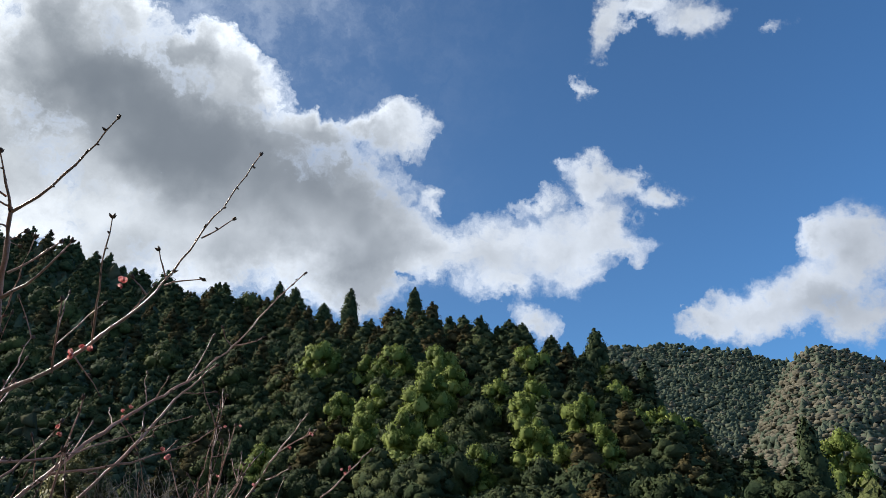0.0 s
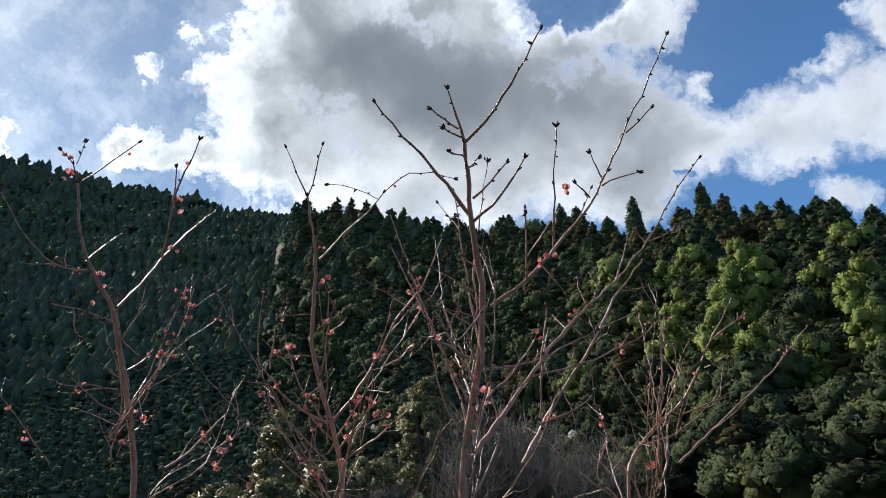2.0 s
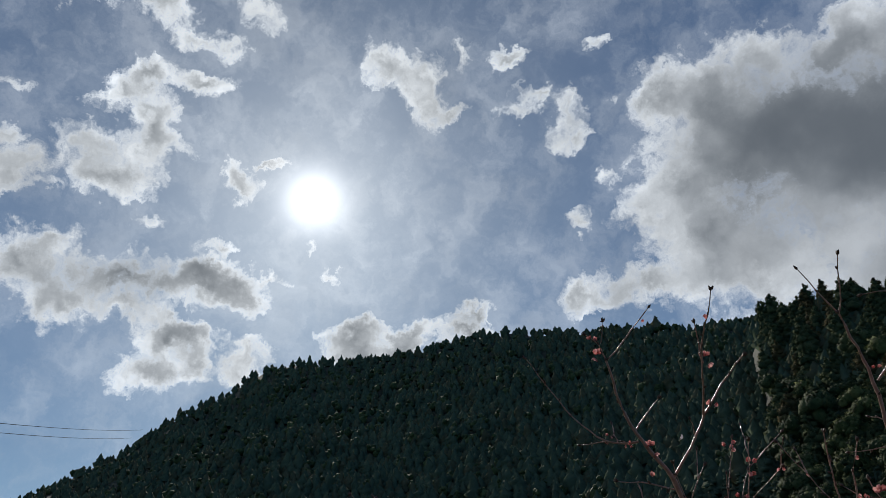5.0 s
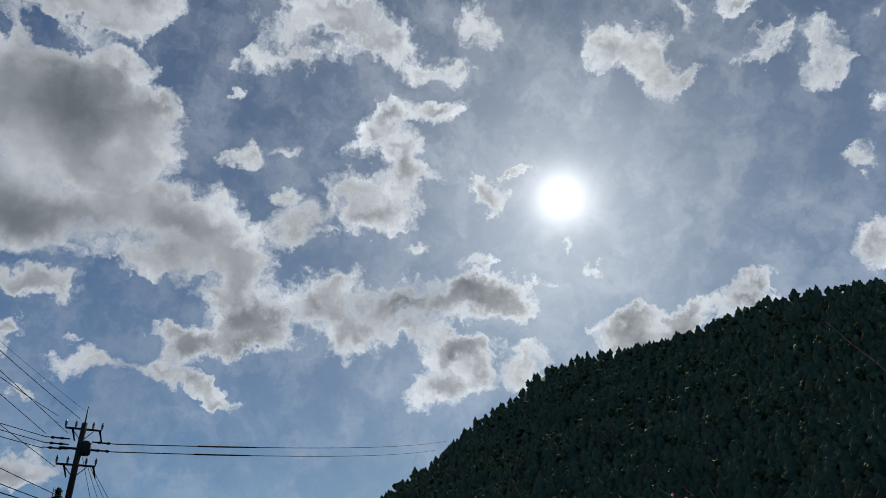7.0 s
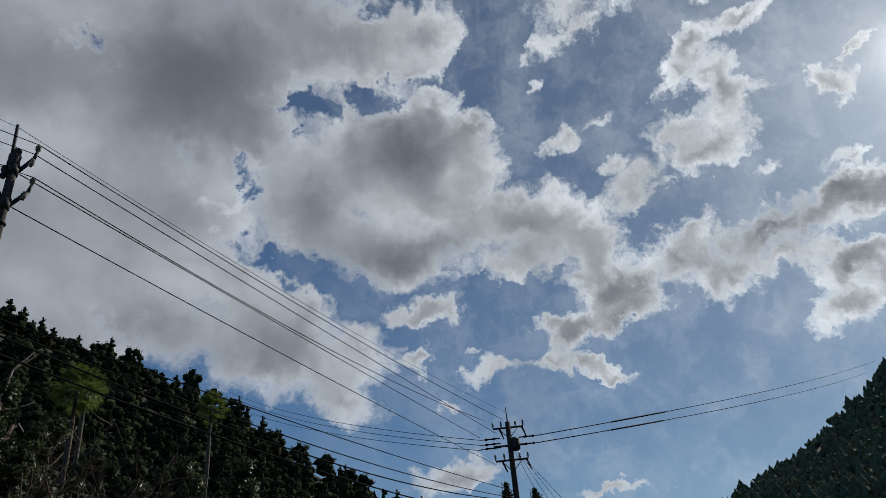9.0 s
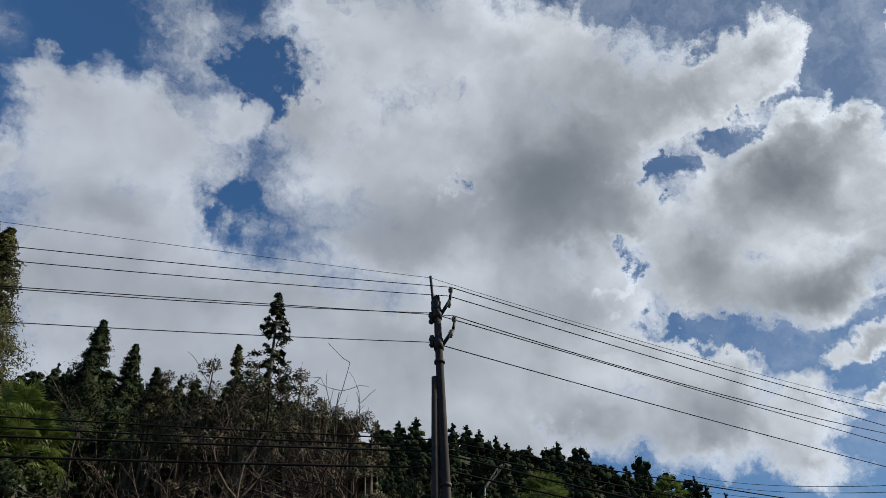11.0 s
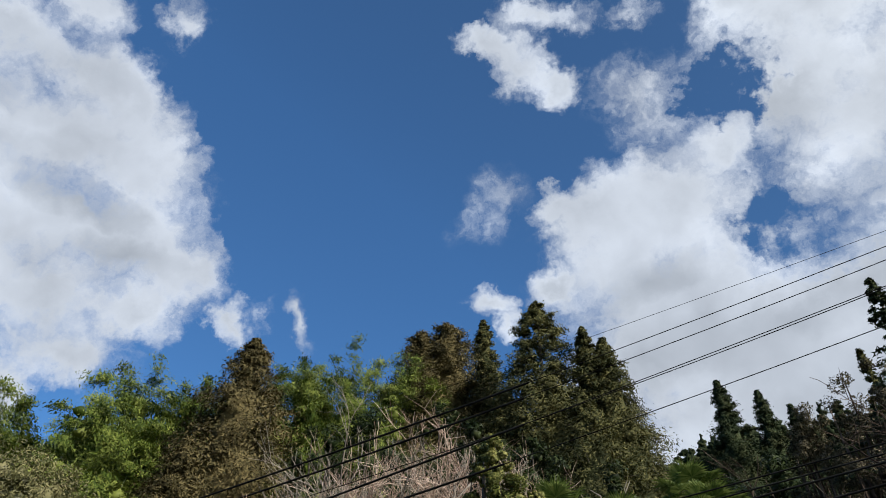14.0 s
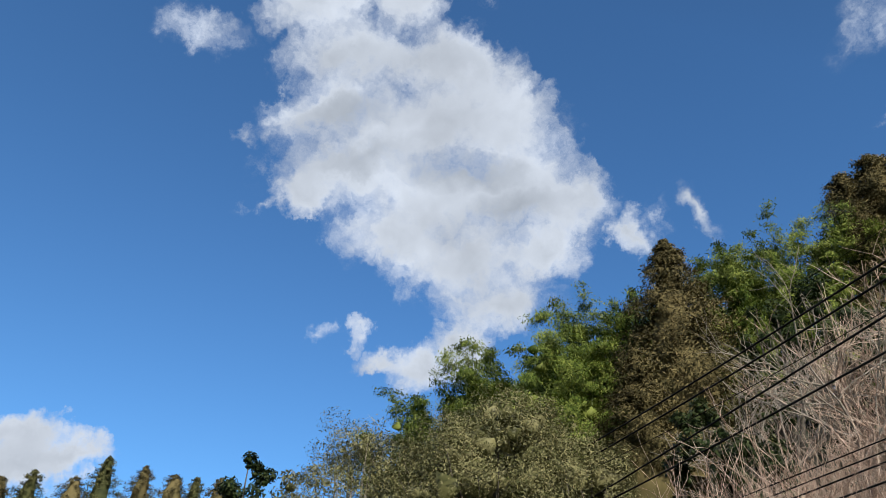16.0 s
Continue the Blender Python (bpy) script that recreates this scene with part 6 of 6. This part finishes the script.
limb("main", "branch", .007, .003, (-1.167, 1.93, 2.089), (-1.054, 1.98, 2.177), (-0.987, 1.996, 2.262), (-0.884, 2.019, 2.366), (-0.812, 2.036, 2.495))
limb("main", "twig", .003, .0018, (-0.812, 2.036, 2.495), (-0.75, 2.022, 2.595), (-0.709, 2.016, 2.664), (-0.584, 1.976, 2.876))
limb("main", "twig", .003, .0015, (-0.827, 2.043, 2.471), (-0.843, 2.021, 2.512), (-0.851, 2.001, 2.548))
limb("main", "twig", .003, .0015, (-0.835, 2.049, 2.456), (-0.768, 2.034, 2.472), (-0.72, 2.032, 2.471))
limb("main", "twig", .003, .0015, (-0.868, 2.016, 2.41), (-0.879, 1.982, 2.429), (-0.897, 1.971, 2.443))
limb("main", "twig", .003, .0015, (-0.742, 2.029, 2.607), (-0.698, 2.049, 2.649), (-0.665, 2.057, 2.687))
limb("main", "twig", .0035, .0015, (-1.068, 1.98, 2.161), (-1.042, 1.907, 2.241), (-1.031, 1.883, 2.284), (-1.024, 1.858, 2.326))
limb("main", "twig", .0035, .0015, (-0.987, 1.996, 2.262), (-0.947, 1.897, 2.348), (-0.929, 1.833, 2.426), (-0.895, 1.765, 2.532))
limb("main", "branch", .009, .004, (-1.284, 2.038, 1.675), (-1.213, 2.213, 1.851), (-1.111, 2.374, 2.053), (-1.028, 2.524, 2.199), (-0.905, 2.668, 2.354))
limb("main", "twig", .004, .002, (-0.905, 2.668, 2.354), (-0.801, 2.745, 2.504), (-0.667, 2.788, 2.72), (-0.574, 2.802, 2.833))
limb("main", "twig", .003, .0015, (-0.811, 2.738, 2.491), (-0.829, 2.685, 2.511), (-0.833, 2.672, 2.542))
limb("main", "twig", .003, .0015, (-0.919, 2.622, 2.321), (-0.875, 2.649, 2.435), (-0.858, 2.64, 2.499))
limb("main", "twig", .003, .0015, (-0.801, 2.747, 2.5), (-0.745, 2.751, 2.511), (-0.698, 2.749, 2.535))
limb("main", "twig", .005, .002, (-1.158, 2.273, 1.936), (-1.066, 2.351, 1.966), (-0.968, 2.424, 2.004), (-0.852, 2.54, 2.075), (-0.775, 2.589, 2.15))
limb("main", "twig", .005, .002, (-1.26, 2.071, 1.93), (-1.139, 2.22, 1.972), (-1.043, 2.343, 2.042), (-0.963, 2.406, 2.096))
limb("main", "branch", .007, .003, (-1.193, 2.238, 1.666), (-1.109, 2.354, 1.863), (-1.004, 2.413, 2.014), (-0.903, 2.539, 2.254), (-0.81, 2.576, 2.366))
limb("main", "twig", .005, .002, (-1.148, 2.297, 1.787), (-1.043, 2.327, 1.821), (-0.998, 2.386, 1.87))
limb("main", "twig", .004, .002, (-1.217, 1.996, 1.834), (-1.156, 2.062, 1.913), (-1.103, 2.118, 2.004), (-1.08, 2.115, 2.054))
limb("main", "twig", .004, .002, (-1.132, 2.249, 1.799), (-1.116, 2.234, 1.937), (-1.089, 2.215, 2.076), (-1.074, 2.202, 2.146))
limb("main", "twig", .004, .0015, (-1.182, 1.923, 2.089), (-1.187, 1.856, 2.041), (-1.192, 1.812, 1.984), (-1.206, 1.755, 1.958))
limb("main", "twig", .005, .002, (-1.236, 1.913, 1.943), (-1.256, 1.842, 1.964), (-1.281, 1.77, 1.975), (-1.297, 1.705, 1.971))
limb("main", "twig", .004, .002, (-1.221, 1.919, 1.943), (-1.211, 1.853, 2.01), (-1.214, 1.782, 2.058), (-1.22, 1.761, 2.117))
limb("right", "trunk", .012, .006, (-1.043, 2.751, 0.0), (-1.021, 2.775, 0.841), (-0.975, 2.821, 1.682), (-0.918, 2.879, 1.768), (-0.836, 2.937, 1.853))
limb("right", "branch", .006, .002, (-0.836, 2.937, 1.853), (-0.742, 2.941, 1.934), (-0.654, 2.974, 2.11), (-0.543, 2.995, 2.289))
limb("right", "twig", .003, .0015, (-0.629, 2.97, 2.141), (-0.557, 2.965, 2.191), (-0.5, 2.962, 2.219))
limb("right", "twig", .003, .0015, (-0.674, 2.985, 2.035), (-0.613, 2.938, 2.045), (-0.578, 2.936, 2.071))
limb("right", "branch", .006, .002, (-0.808, 2.954, 1.683), (-0.634, 3.064, 1.846), (-0.47, 3.108, 1.985), (-0.287, 3.127, 2.179))
limb("right", "twig", .004, .002, (-0.867, 2.914, 1.821), (-0.833, 2.871, 1.973), (-0.806, 2.858, 2.078), (-0.782, 2.835, 2.204))
limb("right", "twig", .004, .002, (-0.771, 2.946, 1.862), (-0.662, 2.956, 1.889), (-0.589, 2.956, 1.936))
limb("right", "twig", .003, .0015, (-0.886, 2.884, 1.777), (-0.857, 2.827, 1.885), (-0.861, 2.817, 1.957))
limb("right", "twig", .003, .0015, (-0.857, 2.933, 1.854), (-0.782, 2.931, 1.968), (-0.749, 2.924, 2.041))
limb("right", "twig", .004, .0015, (-0.919, 2.88, 1.748), (-0.821, 2.946, 1.78), (-0.714, 3.004, 1.854), (-0.641, 3.003, 1.936))
limb("stem", "trunk", .014, .008, (-1.833, 2.314, 0.0), (-1.843, 2.302, 0.841), (-1.863, 2.277, 1.682), (-1.888, 2.246, 1.833), (-1.915, 2.21, 1.945), (-1.932, 2.165, 2.096))
limb("stem", "branch", .008, .004, (-1.932, 2.165, 2.096), (-1.905, 2.127, 2.287), (-1.885, 2.098, 2.402), (-1.879, 2.054, 2.514), (-1.873, 2.012, 2.606))
limb("stem", "twig", .003, .0015, (-1.873, 2.012, 2.606), (-1.887, 1.959, 2.684), (-1.899, 1.906, 2.756))
limb("stem", "twig", .003, .0015, (-1.873, 2.012, 2.606), (-1.829, 1.992, 2.678), (-1.784, 1.959, 2.766))
limb("stem", "twig", .004, .0018, (-1.876, 2.107, 2.396), (-1.782, 2.112, 2.48), (-1.678, 2.119, 2.555), (-1.617, 2.106, 2.606))
limb("stem", "twig", .0025, .0012, (-1.617, 2.106, 2.606), (-1.547, 2.095, 2.657), (-1.424, 2.091, 2.646), (-1.338, 2.095, 2.602))
limb("stem", "twig", .0015, .001, (-1.633, 2.108, 2.583), (-1.68, 2.039, 2.61), (-1.72, 1.993, 2.622), (-1.759, 1.97, 2.614))
limb("stem", "branch", .006, .002, (-1.866, 2.212, 1.835), (-1.764, 2.206, 1.917), (-1.672, 2.179, 2.04), (-1.576, 2.146, 2.16), (-1.462, 2.12, 2.25), (-1.372, 2.06, 2.378))
limb("stem", "branch", .006, .003, (-1.897, 2.239, 1.833), (-2.003, 2.168, 1.887), (-2.053, 2.129, 1.961), (-2.099, 2.089, 2.035))
limb("stem", "twig", .003, .0015, (-2.099, 2.089, 2.035), (-2.101, 2.076, 2.131), (-2.071, 2.053, 2.28))
limb("stem", "twig", .003, .0015, (-2.064, 2.108, 2.016), (-2.05, 2.092, 2.13), (-1.994, 2.091, 2.235))
limb("stem", "twig", .003, .0015, (-1.923, 2.205, 1.945), (-1.865, 2.159, 2.109), (-1.831, 2.108, 2.275))
limb("stem", "twig", .003, .0015, (-1.858, 2.159, 2.128), (-1.813, 2.158, 2.154), (-1.797, 2.163, 2.174))
limb("stem", "twig", .004, .0015, (-1.851, 2.232, 1.738), (-1.756, 2.225, 1.825), (-1.691, 2.199, 1.875), (-1.699, 2.188, 1.911))
limb("stem", "twig", .004, .0015, (-1.842, 2.241, 1.702), (-1.691, 2.213, 1.767), (-1.563, 2.163, 1.828), (-1.534, 2.171, 1.881))
limb("stem", "twig", .004, .0015, (-1.879, 2.234, 1.776), (-1.929, 2.166, 1.846), (-1.959, 2.136, 1.9), (-1.922, 2.146, 1.994))
limb("stem", "twig", .004, .0015, (-1.891, 2.232, 1.703), (-1.942, 2.166, 1.773), (-1.987, 2.126, 1.826), (-2.016, 2.096, 1.879))
limb("stem", "twig", .004, .0015, (-1.647, 2.179, 2.0), (-1.583, 2.178, 2.014), (-1.54, 2.189, 2.07))
limb("stem", "twig", .003, .0012, (-1.511, 2.142, 2.172), (-1.627, 2.15, 2.245), (-1.72, 2.128, 2.32))
limb("west", "trunk", .016, .009, (-2.393, 1.935, 0.0), (-2.401, 1.919, 0.844), (-2.417, 1.887, 1.688), (-2.437, 1.847, 1.883), (-2.452, 1.797, 2.06), (-2.457, 1.754, 2.189))
limb("west", "branch", .008, .004, (-2.457, 1.754, 2.189), (-2.474, 1.71, 2.269), (-2.499, 1.651, 2.348), (-2.499, 1.609, 2.436), (-2.475, 1.551, 2.59))
limb("west", "twig", .003, .0015, (-2.475, 1.551, 2.59), (-2.401, 1.589, 2.656), (-2.307, 1.628, 2.739))
limb("west", "twig", .003, .0015, (-2.475, 1.551, 2.59), (-2.457, 1.515, 2.652), (-2.478, 1.475, 2.676))
limb("west", "twig", .002, .0012, (-2.457, 1.521, 2.643), (-2.438, 1.518, 2.68), (-2.422, 1.514, 2.712))
limb("west", "branch", .005, .002, (-2.456, 1.754, 2.195), (-2.367, 1.776, 2.289), (-2.293, 1.791, 2.381), (-2.221, 1.806, 2.452), (-2.127, 1.831, 2.528))
limb("west", "twig", .004, .0018, (-2.303, 1.786, 2.372), (-2.176, 1.681, 2.473), (-2.112, 1.627, 2.543), (-2.045, 1.595, 2.574), (-1.985, 1.57, 2.648))
limb("west", "twig", .003, .0015, (-2.168, 1.679, 2.491), (-2.139, 1.646, 2.547), (-2.116, 1.62, 2.601))
limb("west", "twig", .003, .0015, (-2.464, 1.786, 2.06), (-2.397, 1.788, 2.172), (-2.356, 1.797, 2.217))
limb("west", "twig", .003, .0015, (-2.45, 1.815, 1.993), (-2.375, 1.847, 2.033), (-2.34, 1.845, 2.104))
limb("west", "twig", .004, .0015, (-2.499, 1.664, 2.319), (-2.61, 1.613, 2.334), (-2.69, 1.544, 2.448), (-2.748, 1.478, 2.583), (-2.755, 1.406, 2.676))
limb("west", "twig", .003, .0015, (-2.465, 1.756, 2.159), (-2.489, 1.653, 2.18), (-2.511, 1.553, 2.179))
limb("west", "twig", .003, .0015, (-2.499, 1.627, 2.178), (-2.488, 1.632, 2.106), (-2.459, 1.642, 2.079))
limb("west", "twig", .003, .0015, (-2.462, 1.815, 1.939), (-2.489, 1.717, 1.943), (-2.501, 1.635, 1.93))
limb("west", "twig", .003, .0015, (-2.451, 1.84, 1.851), (-2.48, 1.735, 1.9), (-2.485, 1.646, 1.956))
limb("west", "twig", .003, .0015, (-2.499, 1.651, 2.348), (-2.45, 1.675, 2.406), (-2.406, 1.699, 2.45))
limb("west", "twig", .003, .0015, (-2.423, 1.872, 1.805), (-2.376, 1.881, 1.84), (-2.347, 1.878, 1.856))
limb("west", "twig", .003, .0015, (-2.434, 1.866, 1.759), (-2.428, 1.803, 1.766), (-2.413, 1.746, 1.782))
limb("west", "branch", .005, .002, (-2.279, 1.874, 1.679), (-2.199, 1.933, 1.75), (-2.161, 1.954, 1.821), (-2.125, 1.975, 1.856))
limb("west", "twig", .003, .0012, (-2.161, 1.967, 1.672), (-2.113, 1.994, 1.763), (-2.096, 2.0, 1.817))
limb("west", "twig", .003, .0012, (-2.598, 1.71, 1.699), (-2.656, 1.632, 1.818), (-2.71, 1.547, 1.934))
limb("low", "twig", .005, .002, (-3.189, 1.198, 1.847), (-3.191, 1.059, 1.924), (-3.175, 0.963, 1.949), (-3.172, 0.823, 1.983), (-3.152, 0.711, 2.011))
limb("low", "twig", .004, .0015, (-3.169, 1.225, 1.889), (-3.171, 1.195, 1.985), (-3.159, 1.149, 2.058), (-3.168, 1.039, 2.157), (-3.169, 0.984, 2.209))
limb("low", "twig", .004, .0015, (-3.181, 1.228, 1.76), (-3.182, 1.111, 1.782), (-3.176, 0.998, 1.824), (-3.178, 0.929, 1.87))
limb("low", "twig", .003, .0012, (-3.192, 1.179, 1.904), (-3.254, 1.112, 2.069), (-3.322, 1.027, 2.192), (-3.384, 0.967, 2.268))
limb("low", "twig", .003, .0015, (-3.174, 1.227, 1.841), (-3.093, 1.256, 1.902), (-3.054, 1.271, 1.956))
limb("low", "twig", .003, .0012, (-3.176, 1.235, 1.775), (-3.099, 1.272, 1.773), (-3.067, 1.285, 1.782))
limb("low", "twig", .003, .0012, (-3.133, 1.318, 1.731), (-3.203, 1.284, 1.816), (-3.263, 1.268, 1.87))
limb("low", "twig", .003, .0012, (-3.016, 1.505, 1.724), (-3.058, 1.435, 1.789), (-3.076, 1.394, 1.857))
limb("low", "twig", .003, .0012, (-3.009, 1.51, 1.767), (-2.968, 1.525, 1.833), (-2.912, 1.555, 1.908))

# thin straight shoots that crowd the lower crowns
for tree, low, high, count, spread in (("main", (-1.30, 1.98, 1.35), (-1.2, 1.94, 1.95), 15, 0.75), ("stem", (-1.83, 2.2, 1.3), (-1.86, 2.15, 1.9), 15, 0.75),
                                       ("right", (-0.98, 2.85, 1.35), (-0.8, 2.82, 1.75), 15, 0.55), ("west", (-2.42, 1.86, 1.35), (-2.46, 1.8, 1.8), 9, 0.5)):
    for _ in range(count):
        u = twig_rng.random()
        start = np.array(low) + (np.array(high) - np.array(low)) * u
        way = np.array([twig_rng.normal() * spread, twig_rng.normal() * spread, 1.0])
        way /= np.linalg.norm(way)
        length = twig_rng.uniform(0.3, 0.75)
        mid = start + way * length * 0.5 + twig_rng.normal(size=3) * 0.04
        end = start + way * length + np.array([0, 0, 0.05])
        limb(tree, "twig", twig_rng.uniform(0.0024, 0.0042), 0.0013, tuple(start), tuple(mid), tuple(end))
for tree, pile in BUDS.items():
    tagged(part("bud_scale", pile.mesh("bud_scale", BUD, True), CHERRIES[tree], "small dark scaly winter bud"), kind="stuff")
for tree, at in (("main", (-1.061, 2.381, 1.759)), ("stem", (-2.085, 2.048, 1.818)), ("stem", (-1.694, 2.207, 1.799)), ("west", (-2.371, 1.751, 2.307)), ("right", (-1.163, 2.766, 1.793))):
    local = Vector(at) - CHERRIES[tree].matrix_basis.translation
    part("open_flower", OPEN_FLOWERS[len(tree) % 2], CHERRIES[tree], "open white flower", m=Matrix.Translation(local))


def wrapped(a, b, r, seed):
    """A stem bound in straw: a lumpy sleeve with strands."""
    rng = np.random.default_rng(seed)
    u = np.linspace(0, 1, 40)[:, None]
    pts = np.array(a) + (np.array(b) - np.array(a)) * u
    p = Pile()
    p.put(*tube(pts, r * (1 + 0.22 * np.sin(u[:, 0] * 46 + seed) * rng.uniform(0.5, 1, 40)) * np.where(u[:, 0] > 0.97, 0.4, 1), 10))
    for k in range(60):
        t0, a0 = rng.uniform(0.7, 1.0), rng.uniform(0, 6.3)
        c = np.array(a) + (np.array(b) - np.array(a)) * t0 + np.array([math.cos(a0), math.sin(a0), 0]) * r
        d = np.array([math.cos(a0), math.sin(a0), rng.normal()])
        p.put(*tube([c, c + d * 0.012, c + d * 0.024 + rng.normal(size=3) * 0.008], [0.0016, 0.0014, 0.0008], 4))
    return p.mesh("straw_wrap", STRAW, True)


part("straw_wrap", wrapped((-0.03, -0.04, 0), (0.02, -0.006, 1.885), 0.021, 1), CHERRIES["low"], "tan straw bound round the stem")
part("straw_wrap", wrapped((0.07, 0.06, 0), (0.03, 0.026, 1.83), 0.015, 2), CHERRIES["low"], "tan straw bound round the stem")
